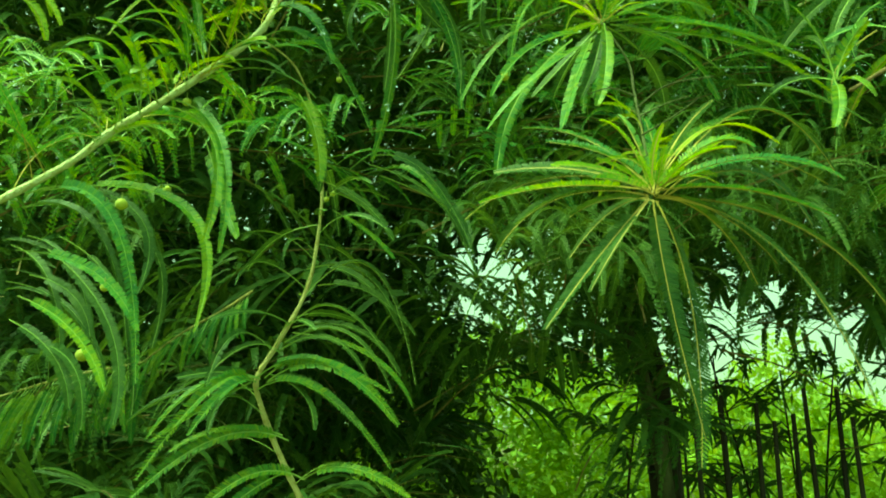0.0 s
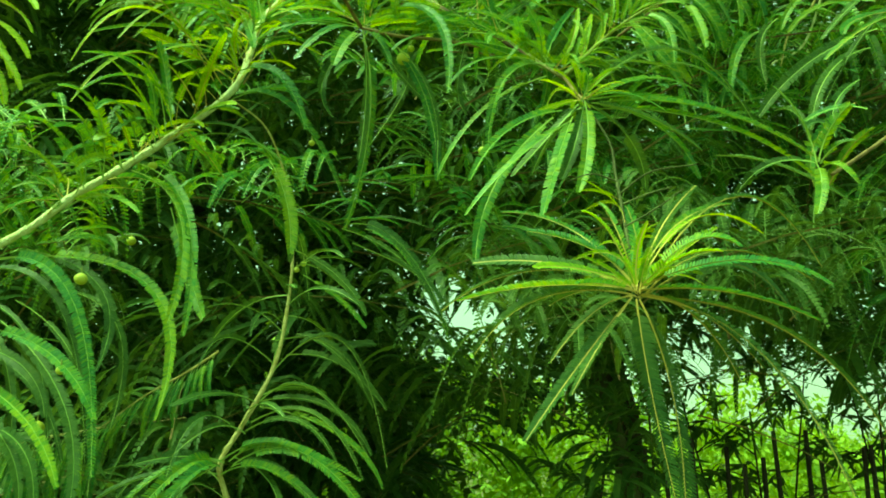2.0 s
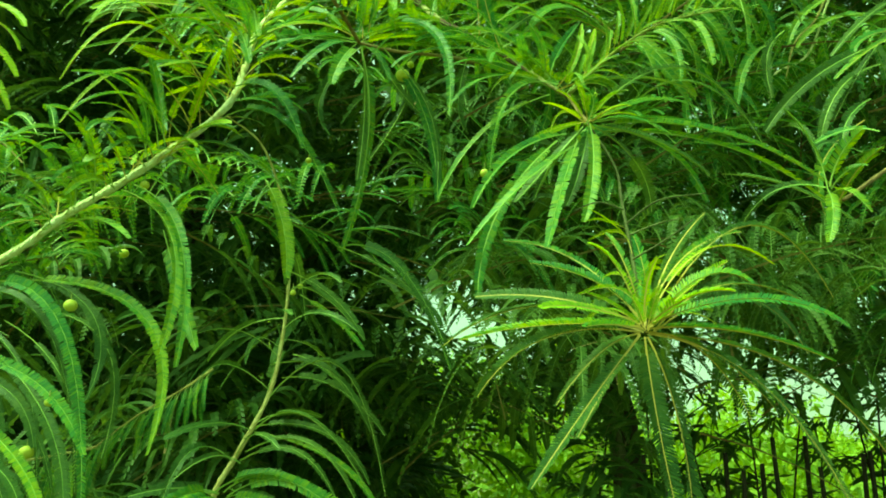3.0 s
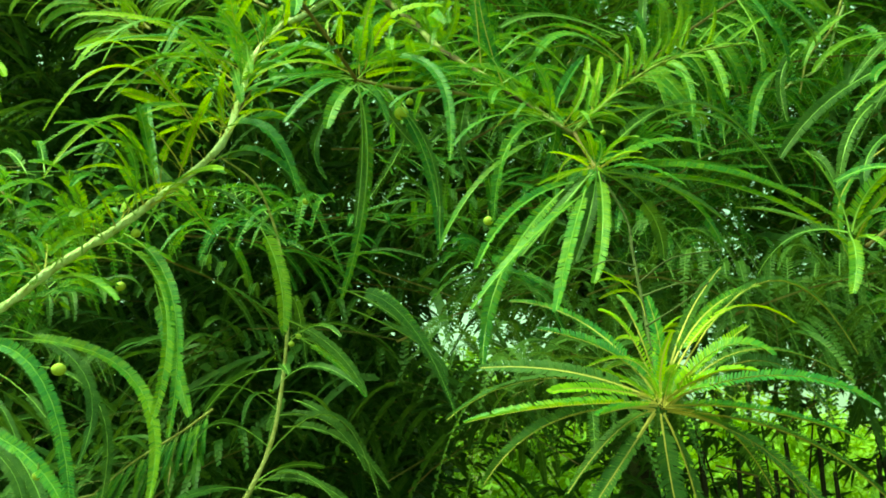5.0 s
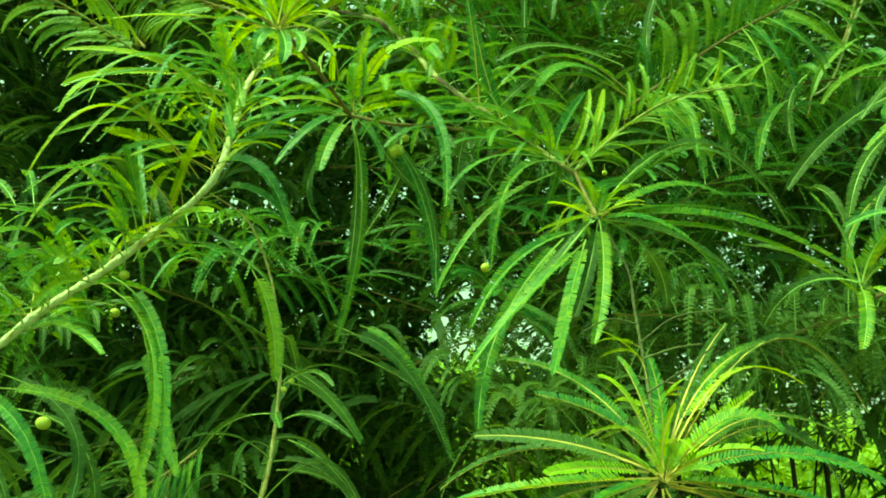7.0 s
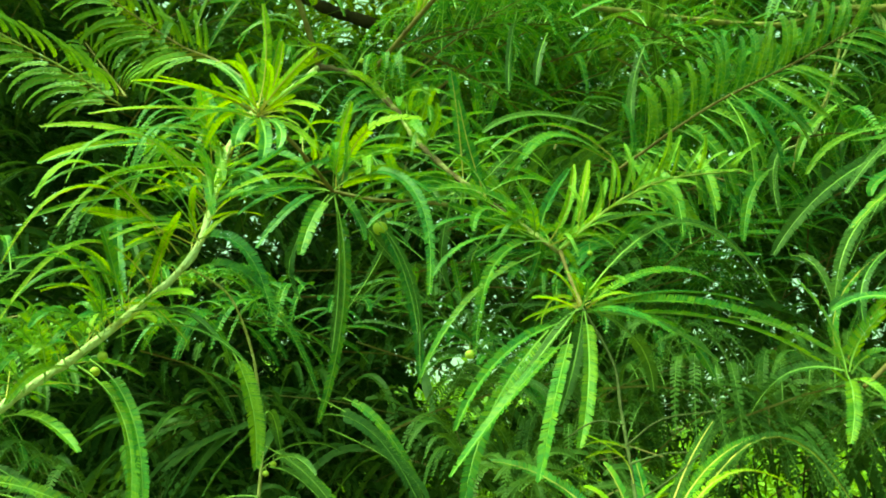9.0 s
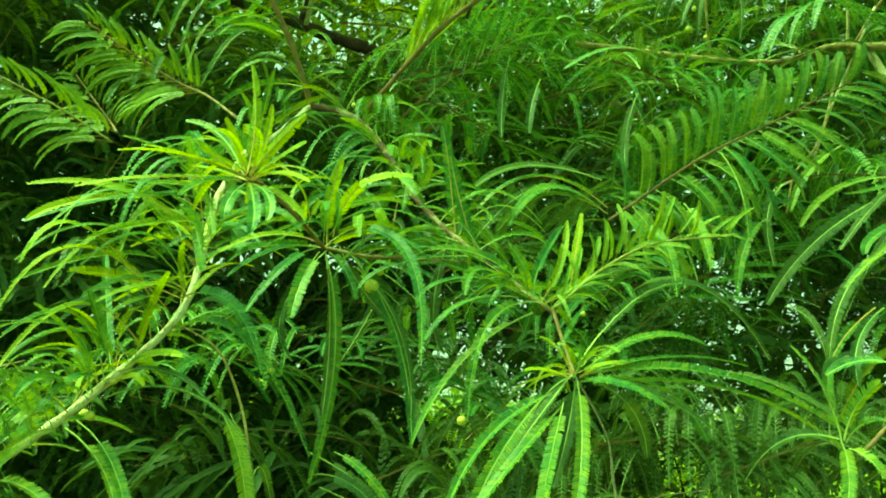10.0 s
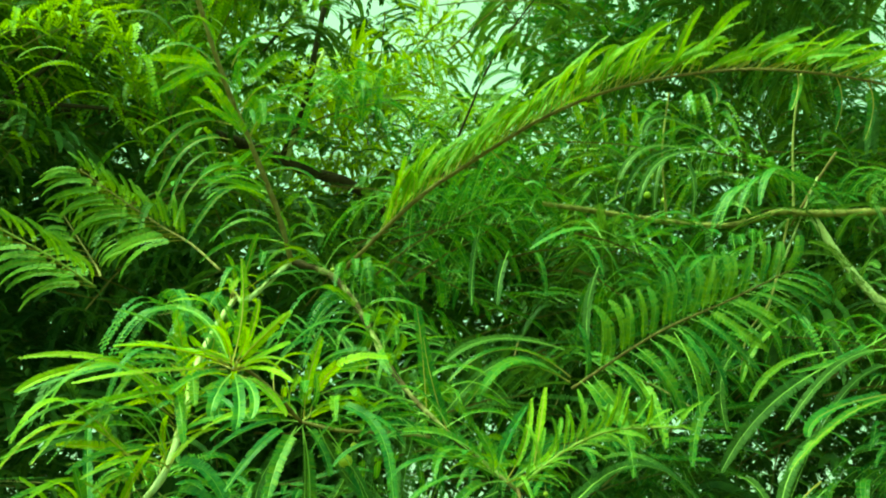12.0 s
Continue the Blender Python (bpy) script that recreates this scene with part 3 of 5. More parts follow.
stem_h = stem(STEM_H, 0.004, 0.003, TWIG, tree, "twig", "", 7, 0.1, 17)
spray_low = stem(SPRAY_LOW, 0.003, 0.0014, STEM, tree, "twig", "", 7, 0.1, 18)


def leaf(parent, base, mid, tip, tone="full", width=0.0138, turn=0.0):
    """One feathery leaf of the near tree; width is the length of its leaflets."""
    # the SHADE choice paints shade onto low and hanging leaves
    mat, rib = {"full": (LEAF, RIB), "young": (YOUNG_LIT, YOUNG_RIB), "in_shade": (SHADE, RIB)}[tone]
    low = parent is stem_c
    rib = YOUNG_RIB if low else rib
    return frond(parent, base, mid, tip, mat, rib, width, turn=turn or (0.42 if low else 0.55), bare=0.14 if low else 0.07 if parent is stem_b else 0.14, fold=0.62 if low else 0.55)


random.seed(5)
# the low rosette
leaf(stem_c, (0.275, 1.070, 1.558), (0.230, 1.100, 1.613), (0.147, 1.130, 1.645), "full", 0.0128)
leaf(stem_c, (0.276, 1.090, 1.568), (0.208, 1.150, 1.655), (0.121, 1.200, 1.691), "full", 0.0128)
leaf(stem_c, (0.270, 1.060, 1.555), (0.174, 1.080, 1.589), (0.072, 1.120, 1.597), "in_shade", 0.0128)
leaf(stem_c, (0.267, 1.060, 1.558), (0.141, 1.100, 1.582), (0.031, 1.140, 1.535), "in_shade", 0.0128)
leaf(stem_c, (0.267, 1.050, 1.551), (0.150, 1.020, 1.548), (0.048, 1.040, 1.531), "full", 0.0128)
leaf(stem_c, (0.255, 1.040, 1.558), (0.184, 1.000, 1.566), (0.135, 0.980, 1.562), "young", 0.0096)
leaf(stem_c, (0.266, 1.050, 1.544), (0.146, 1.020, 1.532), (0.067, 1.030, 1.465), "in_shade", 0.0128)
leaf(stem_c, (0.268, 1.050, 1.548), (0.219, 0.990, 1.545), (0.179, 0.950, 1.537), "full", 0.0121)
leaf(stem_c, (0.269, 1.060, 1.544), (0.212, 1.030, 1.516), (0.157, 1.020, 1.455), "in_shade", 0.0128)
leaf(stem_c, (0.272, 1.070, 1.544), (0.227, 1.060, 1.483), (0.187, 1.050, 1.419), "in_shade", 0.0128)
leaf(stem_c, (0.278, 1.080, 1.561), (0.251, 1.090, 1.634), (0.218, 1.095, 1.664), "young", 0.0088)
leaf(stem_c, (0.282, 1.100, 1.578), (0.268, 1.120, 1.647), (0.251, 1.140, 1.688), "full", 0.0088)
leaf(stem_c, (0.275, 1.060, 1.551), (0.291, 1.100, 1.618), (0.295, 1.160, 1.691), "full", 0.0130)
leaf(stem_c, (0.273, 1.050, 1.558), (0.272, 1.030, 1.598), (0.283, 1.020, 1.630), "young", 0.0080)
leaf(stem_c, (0.290, 1.080, 1.577), (0.342, 1.140, 1.663), (0.411, 1.200, 1.737), "in_shade", 0.0088)
leaf(stem_c, (0.290, 1.080, 1.577), (0.368, 1.150, 1.667), (0.471, 1.220, 1.715), "full", 0.0096)
leaf(stem_c, (0.287, 1.070, 1.567), (0.386, 1.130, 1.668), (0.492, 1.170, 1.657), "young", 0.0096)
leaf(stem_c, (0.296, 1.090, 1.564), (0.468, 1.180, 1.715), (0.600, 1.220, 1.619), "in_shade", 0.0088)
leaf(stem_c, (0.280, 1.050, 1.550), (0.328, 1.070, 1.595), (0.401, 1.100, 1.645), "young", 0.0130)
leaf(stem_c, (0.283, 1.060, 1.554), (0.349, 1.050, 1.614), (0.401, 1.030, 1.603), "full", 0.0140)
leaf(stem_c, (0.277, 1.040, 1.554), (0.316, 1.000, 1.581), (0.355, 0.970, 1.582), "young", 0.0096)
leaf(stem_c, (0.277, 1.040, 1.553), (0.393, 1.000, 1.579), (0.489, 0.980, 1.545), "full", 0.0105)
leaf(stem_c, (0.276, 1.040, 1.548), (0.375, 1.010, 1.541), (0.486, 1.018, 1.509), "full", 0.0128)
leaf(stem_c, (0.279, 1.050, 1.545), (0.354, 1.040, 1.517), (0.423, 1.040, 1.452), "in_shade", 0.0140)
leaf(stem_c, (0.289, 1.070, 1.548), (0.409, 1.110, 1.617), (0.536, 1.120, 1.579), "in_shade", 0.0128)
leaf(stem_c, (0.292, 1.080, 1.548), (0.434, 1.140, 1.605), (0.526, 1.160, 1.531), "in_shade", 0.0128)
leaf(stem_c, (0.279, 1.060, 1.545), (0.363, 1.100, 1.524), (0.434, 1.140, 1.442), "in_shade", 0.0128)
leaf(stem_c, (0.291, 1.090, 1.546), (0.238, 1.160, 1.569), (0.187, 1.200, 1.553), "in_shade", 0.0128)
leaf(stem_c, (0.274, 1.055, 1.539), (0.279, 1.020, 1.405), (0.303, 0.990, 1.235), "in_shade", 0.0165)
leaf(stem_c, (0.279, 1.060, 1.540), (0.308, 1.030, 1.399), (0.299, 1.000, 1.204), "in_shade", 0.0165)
leaf(stem_c, (0.284, 1.050, 1.542), (0.414, 1.010, 1.462), (0.498, 0.980, 1.278), "in_shade", 0.0145)
leaf(stem_c, (0.280, 1.050, 1.542), (0.450, 1.030, 1.497), (0.557, 1.020, 1.373), "in_shade", 0.0135)
leaf(stem_c, (0.266, 1.050, 1.540), (0.191, 1.010, 1.454), (0.122, 0.990, 1.364), "in_shade", 0.0135)
# the tuft above it
leaf(stem_b, (0.223, 1.250, 1.873), (0.132, 1.200, 1.819), (0.073, 1.170, 1.731), "full", 0.0128)
leaf(stem_b, (0.238, 1.250, 1.857), (0.143, 1.180, 1.768), (0.066, 1.160, 1.676), "full", 0.0128)
leaf(stem_b, (0.238, 1.240, 1.859), (0.201, 1.180, 1.766), (0.171, 1.136, 1.670), "full", 0.0128)
leaf(stem_b, (0.260, 1.250, 1.889), (0.251, 1.200, 1.797), (0.224, 1.150, 1.708), "full", 0.0128)
leaf(stem_b, (0.210, 1.260, 1.865), (0.114, 1.200, 1.739), (0.078, 1.155, 1.604), "full", 0.0128)
leaf(stem_b, (0.256, 1.260, 1.893), (0.264, 1.240, 1.928), (0.235, 1.220, 1.942), "full", 0.0121)
leaf(stem_b, (0.250, 1.250, 1.893), (0.212, 1.220, 1.902), (0.182, 1.200, 1.901), "young", 0.0096)
leaf(stem_b, (0.256, 1.270, 1.901), (0.239, 1.270, 1.934), (0.215, 1.270, 1.952), "young", 0.0096)
leaf(stem_b, (0.263, 1.250, 1.894), (0.291, 1.230, 1.909), (0.317, 1.220, 1.908), "young", 0.0096)
leaf(stem_b, (0.262, 1.240, 1.888), (0.310, 1.200, 1.882), (0.365, 1.180, 1.847), "full", 0.0121)
leaf(stem_b, (0.273, 1.260, 1.898), (0.411, 1.310, 1.925), (0.548, 1.370, 1.915), "full", 0.0121)
leaf(stem_b, (0.267, 1.280, 1.913), (0.461, 1.380, 2.047), (0.622, 1.450, 1.929), "in_shade", 0.0121)
leaf(stem_b, (0.276, 1.270, 1.906), (0.380, 1.300, 1.956), (0.474, 1.330, 1.944), "full", 0.0088)
leaf(stem_b, (0.286, 1.280, 1.901), (0.480, 1.290, 1.896), (0.661, 1.297, 1.808), "full", 0.0121)
leaf(stem_b, (0.273, 1.260, 1.892), (0.370, 1.270, 1.871), (0.453, 1.280, 1.821), "in_shade", 0.0128)
leaf(stem_b, (0.262, 1.270, 1.893), (0.243, 1.250, 1.820), (0.214, 1.220, 1.750), "in_shade", 0.0128)
leaf(stem_b, (0.265, 1.300, 1.900), (0.222, 1.330, 1.866), (0.188, 1.350, 1.799), "in_shade", 0.0128)
leaf(stem_b, (0.270, 1.280, 1.899), (0.352, 1.330, 1.856), (0.382, 1.360, 1.782), "in_shade", 0.0128)
leaf(stem_b, (0.256, 1.280, 1.897), (0.198, 1.270, 1.829), (0.144, 1.250, 1.764), "in_shade", 0.0128)
# limb_right
leaf(limb_right, (0.240, 1.400, 2.021), (0.150, 1.360, 1.980), (0.114, 1.340, 1.838), "full", 0.0128)
leaf(limb_right, (0.227, 1.410, 2.006), (0.111, 1.390, 1.928), (0.031, 1.380, 1.802), "full", 0.0128)
leaf(limb_right, (0.226, 1.400, 2.031), (0.150, 1.370, 2.088), (0.065, 1.355, 2.098), "full", 0.0128)
leaf(limb_right, (0.203, 1.400, 2.029), (0.114, 1.370, 2.018), (0.053, 1.335, 1.957), "full", 0.0096)
leaf(limb_right, (0.217, 1.400, 2.029), (0.209, 1.360, 2.065), (0.183, 1.340, 2.103), "full", 0.0096)
leaf(limb_right, (0.229, 1.420, 2.029), (0.244, 1.420, 2.087), (0.285, 1.430, 2.152), "full", 0.0121)
leaf(limb_right, (0.243, 1.420, 2.025), (0.281, 1.440, 2.091), (0.298, 1.460, 2.168), "young", 0.0096)
leaf(limb_right, (0.290, 1.420, 2.042), (0.316, 1.480, 2.119), (0.343, 1.540, 2.202), "young", 0.0096)
leaf(limb_right, (0.243, 1.420, 2.020), (0.317, 1.420, 2.064), (0.342, 1.420, 2.127), "young", 0.0088)
leaf(limb_right, (0.148, 1.440, 2.113), (0.104, 1.420, 2.166), (0.051, 1.410, 2.180), "full", 0.0096)
leaf(limb_right, (0.154, 1.450, 2.102), (0.056, 1.420, 2.117), (-0.006, 1.400, 2.096), "full", 0.0088)
leaf(limb_right, (0.135, 1.450, 2.107), (0.017, 1.420, 2.090), (-0.048, 1.400, 2.047), "full", 0.0088)
leaf(limb_right, (0.180, 1.430, 2.063), (0.090, 1.380, 2.054), (0.043, 1.360, 2.018), "full", 0.0088)
leaf(limb_right, (0.247, 1.440, 2.022), (0.397, 1.520, 2.092), (0.531, 1.580, 2.098), "in_shade", 0.0128)
leaf(limb_right, (0.128, 1.480, 2.124), (0.253, 1.550, 2.249), (0.349, 1.600, 2.244), "in_shade", 0.0128)
leaf(limb_right, (0.100, 1.500, 2.149), (0.071, 1.470, 2.022), (0.085, 1.450, 1.946), "in_shade", 0.0128)
# twig_a
leaf(twig_a, (-0.117, 1.460, 2.118), (-0.138, 1.410, 2.063), (-0.149, 1.362, 1.996), "full", 0.0149)
leaf(twig_a, (-0.102, 1.470, 2.120), (-0.074, 1.450, 2.084), (-0.055, 1.430, 2.033), "full", 0.0121)
leaf(twig_a, (-0.109, 1.480, 2.121), (-0.092, 1.490, 1.948), (-0.135, 1.522, 1.744), "full", 0.0140)
leaf(twig_a, (-0.066, 1.470, 2.115), (0.009, 1.450, 1.980), (0.033, 1.430, 1.814), "full", 0.0128)
leaf(twig_a, (-0.085, 1.460, 2.155), (0.024, 1.380, 2.103), (0.046, 1.307, 1.925), "full", 0.0121)
leaf(twig_a, (-0.106, 1.470, 2.134), (-0.099, 1.450, 2.201), (-0.078, 1.430, 2.270), "young", 0.0121)
leaf(twig_a, (-0.095, 1.460, 2.142), (-0.049, 1.420, 2.218), (0.038, 1.393, 2.227), "young", 0.0121)
leaf(twig_a, (-0.100, 1.460, 2.147), (-0.083, 1.420, 2.166), (-0.083, 1.380, 2.197), "full", 0.0088)
leaf(twig_a, (-0.120, 1.470, 2.136), (-0.193, 1.430, 2.141), (-0.267, 1.400, 2.106), "young", 0.0096)
leaf(twig_a, (-0.122, 1.470, 2.130), (-0.186, 1.420, 2.112), (-0.248, 1.380, 2.064), "full", 0.0096)
leaf(twig_a, (-0.125, 1.470, 2.126), (-0.169, 1.400, 2.082), (-0.216, 1.360, 2.006), "full", 0.0096)
leaf(twig_a, (-0.091, 1.480, 2.172), (-0.001, 1.460, 2.190), (0.088, 1.440, 2.142), "full", 0.0096)
leaf(twig_a, (-0.080, 1.470, 2.147), (0.003, 1.420, 2.137), (0.068, 1.390, 2.082), "full", 0.0088)
leaf(twig_a, (-0.101, 1.480, 2.130), (-0.177, 1.470, 2.023), (-0.158, 1.450, 1.937), "in_shade", 0.0128)
leaf(twig_a, (-0.086, 1.490, 2.134), (-0.042, 1.500, 2.053), (0.027, 1.500, 1.981), "in_shade", 0.0128)
# stem_f
leaf(stem_f, (-0.085, 1.560, 2.075), (-0.023, 1.580, 2.071), (-0.107, 1.600, 1.925), "in_shade", 0.0128)
leaf(stem_f, (-0.211, 1.500, 1.676), (-0.153, 1.490, 1.650), (-0.088, 1.470, 1.578), "in_shade", 0.0128)
leaf(stem_f, (-0.135, 1.530, 1.757), (-0.032, 1.500, 1.714), (0.055, 1.470, 1.554), "in_shade", 0.0128)
leaf(stem_f, (-0.124, 1.580, 1.734), (-0.004, 1.560, 1.671), (0.044, 1.540, 1.611), "in_shade", 0.0128)
# limb_left
leaf(limb_left, (-0.360, 1.530, 2.054), (-0.269, 1.500, 2.040), (-0.208, 1.470, 1.919), "full", 0.0153)
leaf(limb_left, (-0.375, 1.540, 1.994), (-0.250, 1.510, 1.985), (-0.133, 1.500, 1.787), "full", 0.0126)
leaf(limb_left, (-0.517, 1.480, 1.839), (-0.391, 1.360, 1.722), (-0.371, 1.270, 1.533), "full", 0.0144)
leaf(limb_left, (-0.500, 1.480, 1.850), (-0.382, 1.370, 1.728), (-0.349, 1.280, 1.516), "full", 0.0144)
leaf(limb_left, (-0.424, 1.420, 1.753), (-0.374, 1.360, 1.642), (-0.327, 1.300, 1.546), "full", 0.0130)
leaf(limb_left, (-0.619, 1.460, 1.760), (-0.520, 1.360, 1.755), (-0.438, 1.295, 1.709), "full", 0.0149)
leaf(limb_left, (-0.269, 1.470, 1.859), (-0.232, 1.450, 1.774), (-0.219, 1.431, 1.678), "full", 0.0185, 0.95)
leaf(limb_left, (-0.457, 1.500, 1.930), (-0.495, 1.570, 2.036), (-0.533, 1.650, 2.164), "full", 0.0121)
leaf(limb_left, (-0.379, 1.530, 2.031), (-0.489, 1.400, 2.116), (-0.580, 1.330, 1.980), "young", 0.0096)
leaf(limb_left, (-0.415, 1.510, 1.970), (-0.481, 1.380, 2.021), (-0.560, 1.300, 1.894), "young", 0.0096)
leaf(limb_left, (-0.431, 1.500, 1.952), (-0.499, 1.400, 1.985), (-0.562, 1.320, 1.914), "full", 0.0096)
leaf(limb_left, (-0.564, 1.470, 1.823), (-0.573, 1.360, 1.894), (-0.617, 1.280, 1.865), "full", 0.0130)
leaf(limb_left, (-0.590, 1.460, 1.797), (-0.605, 1.360, 1.863), (-0.636, 1.280, 1.855), "full", 0.0130)
leaf(limb_left, (-0.482, 1.490, 1.894), (-0.491, 1.410, 1.950), (-0.532, 1.340, 1.943), "full", 0.0088)
leaf(limb_left, (-0.483, 1.480, 1.882), (-0.501, 1.360, 1.912), (-0.518, 1.300, 1.882), "full", 0.0096)
leaf(limb_left, (-0.515, 1.480, 1.863), (-0.507, 1.380, 1.890), (-0.510, 1.340, 1.898), "young", 0.0088)
leaf(limb_left, (-0.462, 1.490, 1.901), (-0.425, 1.480, 1.916), (-0.394, 1.473, 1.911), "young", 0.0096)
leaf(limb_left, (-0.435, 1.500, 1.936), (-0.380, 1.470, 1.955), (-0.324, 1.440, 1.943), "full", 0.0096)
leaf(limb_left, (-0.459, 1.480, 1.885), (-0.333, 1.440, 1.896), (-0.227, 1.407, 1.825), "in_shade", 0.0096)
leaf(limb_left, (-0.444, 1.500, 1.929), (-0.352, 1.460, 1.922), (-0.286, 1.430, 1.876), "in_shade", 0.0096)
leaf(limb_left, (-0.528, 1.470, 1.837), (-0.529, 1.360, 1.823), (-0.538, 1.290, 1.775), "full", 0.0096)
leaf(limb_left, (-0.624, 1.450, 1.768), (-0.603, 1.340, 1.802), (-0.639, 1.280, 1.807), "full", 0.0121)
leaf(limb_left, (-0.603, 1.460, 1.788), (-0.566, 1.380, 1.801), (-0.569, 1.320, 1.806), "full", 0.0088)
leaf(limb_left, (-0.352, 1.550, 2.104), (-0.431, 1.450, 2.221), (-0.542, 1.380, 2.127), "full", 0.0096)
leaf(limb_left, (-0.353, 1.540, 2.073), (-0.408, 1.450, 2.148), (-0.500, 1.380, 2.049), "full", 0.0096)
leaf(limb_left, (-0.337, 1.570, 2.156), (-0.446, 1.500, 2.235), (-0.592, 1.440, 2.231), "young", 0.0096)
leaf(limb_left, (-0.344, 1.560, 2.124), (-0.406, 1.480, 2.140), (-0.497, 1.420, 2.130), "full", 0.0096)
leaf(limb_left, (-0.325, 1.600, 2.225), (-0.340, 1.520, 2.245), (-0.405, 1.460, 2.237), "full", 0.0096)
leaf(limb_left, (-0.339, 1.560, 2.119), (-0.314, 1.460, 2.163), (-0.345, 1.400, 2.197), "full", 0.0121)
leaf(limb_left, (-0.345, 1.530, 2.054), (-0.382, 1.440, 2.063), (-0.445, 1.380, 2.026), "young", 0.0088)
leaf(limb_left, (-0.335, 1.580, 2.171), (-0.243, 1.500, 2.181), (-0.193, 1.460, 2.200), "full", 0.0130)
leaf(limb_left, (-0.330, 1.580, 2.183), (-0.224, 1.500, 2.203), (-0.148, 1.460, 2.153), "full", 0.0121)
# limb_left
leaf(limb_left, (-0.359, 1.550, 2.083), (-0.452, 1.420, 2.155), (-0.548, 1.330, 2.082), "full", 0.0096)
leaf(limb_left, (-0.392, 1.520, 2.033), (-0.485, 1.400, 2.150), (-0.537, 1.320, 2.076), "young", 0.0096)
leaf(limb_left, (-0.345, 1.600, 2.188), (-0.463, 1.480, 2.242), (-0.526, 1.400, 2.123), "full", 0.0088)
leaf(limb_left, (-0.330, 1.620, 2.232), (-0.414, 1.520, 2.265), (-0.445, 1.450, 2.132), "full", 0.0096)
leaf(limb_left, (-0.465, 1.490, 1.917), (-0.489, 1.390, 2.011), (-0.569, 1.300, 1.944), "full", 0.0096)
leaf(limb_left, (-0.487, 1.480, 1.897), (-0.474, 1.380, 1.979), (-0.552, 1.300, 1.980), "full", 0.0096)
leaf(limb_left, (-0.456, 1.490, 1.932), (-0.450, 1.420, 1.989), (-0.457, 1.380, 2.042), "full", 0.0130)
leaf(limb_left, (-0.424, 1.500, 1.946), (-0.369, 1.450, 1.953), (-0.324, 1.420, 1.946), "young", 0.0088)
leaf(limb_left, (-0.446, 1.490, 1.908), (-0.408, 1.440, 1.918), (-0.380, 1.420, 1.901), "young", 0.0096)
leaf(limb_left, (-0.505, 1.470, 1.878), (-0.502, 1.400, 1.908), (-0.503, 1.360, 1.903), "full", 0.0130)
leaf(limb_left, (-0.528, 1.460, 1.837), (-0.523, 1.390, 1.866), (-0.535, 1.350, 1.848), "full", 0.0121)
leaf(limb_left, (-0.555, 1.450, 1.809), (-0.535, 1.350, 1.896), (-0.572, 1.280, 1.912), "full", 0.0140)
leaf(limb_left, (-0.585, 1.450, 1.801), (-0.562, 1.360, 1.855), (-0.574, 1.290, 1.846), "full", 0.0149)
leaf(limb_left, (-0.354, 1.580, 2.199), (-0.331, 1.530, 2.144), (-0.316, 1.500, 2.095), "full", 0.0121)
leaf(limb_left, (-0.320, 1.600, 2.210), (-0.274, 1.540, 2.172), (-0.261, 1.500, 2.128), "full", 0.0149)
leaf(limb_left, (-0.337, 1.620, 2.265), (-0.324, 1.570, 2.217), (-0.309, 1.530, 2.164), "full", 0.0130)
leaf(limb_left, (-0.344, 1.580, 2.156), (-0.223, 1.520, 2.141), (-0.155, 1.480, 2.175), "full", 0.0121)
leaf(limb_left, (-0.357, 1.560, 2.100), (-0.268, 1.500, 2.136), (-0.152, 1.460, 2.121), "full", 0.0088)
# hang
leaf(limb_left, (-0.745, 1.440, 1.655), (-0.548, 1.330, 1.595), (-0.453, 1.250, 1.313), "full", 0.0144)
leaf(limb_left, (-0.722, 1.460, 1.669), (-0.430, 1.340, 1.607), (-0.376, 1.270, 1.393), "full", 0.0135)
leaf(limb_left, (-0.719, 1.380, 1.542), (-0.562, 1.320, 1.495), (-0.460, 1.260, 1.392), "full", 0.0144)
leaf(limb_left, (-0.682, 1.330, 1.456), (-0.562, 1.270, 1.393), (-0.487, 1.220, 1.301), "full", 0.0135)
leaf(limb_left, (-0.704, 1.460, 1.560), (-0.548, 1.370, 1.416), (-0.501, 1.300, 1.253), "in_shade", 0.0135)
leaf(limb_left, (-0.659, 1.380, 1.385), (-0.578, 1.330, 1.337), (-0.545, 1.290, 1.246), "in_shade", 0.0128)
leaf(limb_left, (-0.704, 1.520, 1.700), (-0.541, 1.460, 1.616), (-0.523, 1.420, 1.475), "in_shade", 0.0128)
leaf(limb_left, (-0.752, 1.500, 1.521), (-0.652, 1.460, 1.478), (-0.602, 1.430, 1.401), "in_shade", 0.0128)
leaf(limb_left, (-0.727, 1.400, 1.426), (-0.629, 1.360, 1.363), (-0.584, 1.330, 1.280), "in_shade", 0.0128)
# stem_f
leaf(stem_f, (-0.310, 1.440, 1.330), (-0.388, 1.380, 1.317), (-0.462, 1.340, 1.232), "full", 0.0130)
leaf(stem_f, (-0.315, 1.430, 1.324), (-0.345, 1.370, 1.313), (-0.394, 1.330, 1.238), "full", 0.0130)
leaf(stem_f, (-0.314, 1.440, 1.332), (-0.371, 1.410, 1.340), (-0.433, 1.380, 1.329), "in_shade", 0.0128)
leaf(stem_f, (-0.303, 1.440, 1.332), (-0.218, 1.410, 1.355), (-0.086, 1.380, 1.303), "full", 0.0128)
leaf(stem_f, (-0.295, 1.430, 1.327), (-0.183, 1.390, 1.348), (-0.071, 1.360, 1.253), "full", 0.0128)
leaf(stem_f, (-0.297, 1.430, 1.324), (-0.223, 1.400, 1.321), (-0.127, 1.360, 1.246), "in_shade", 0.0128)
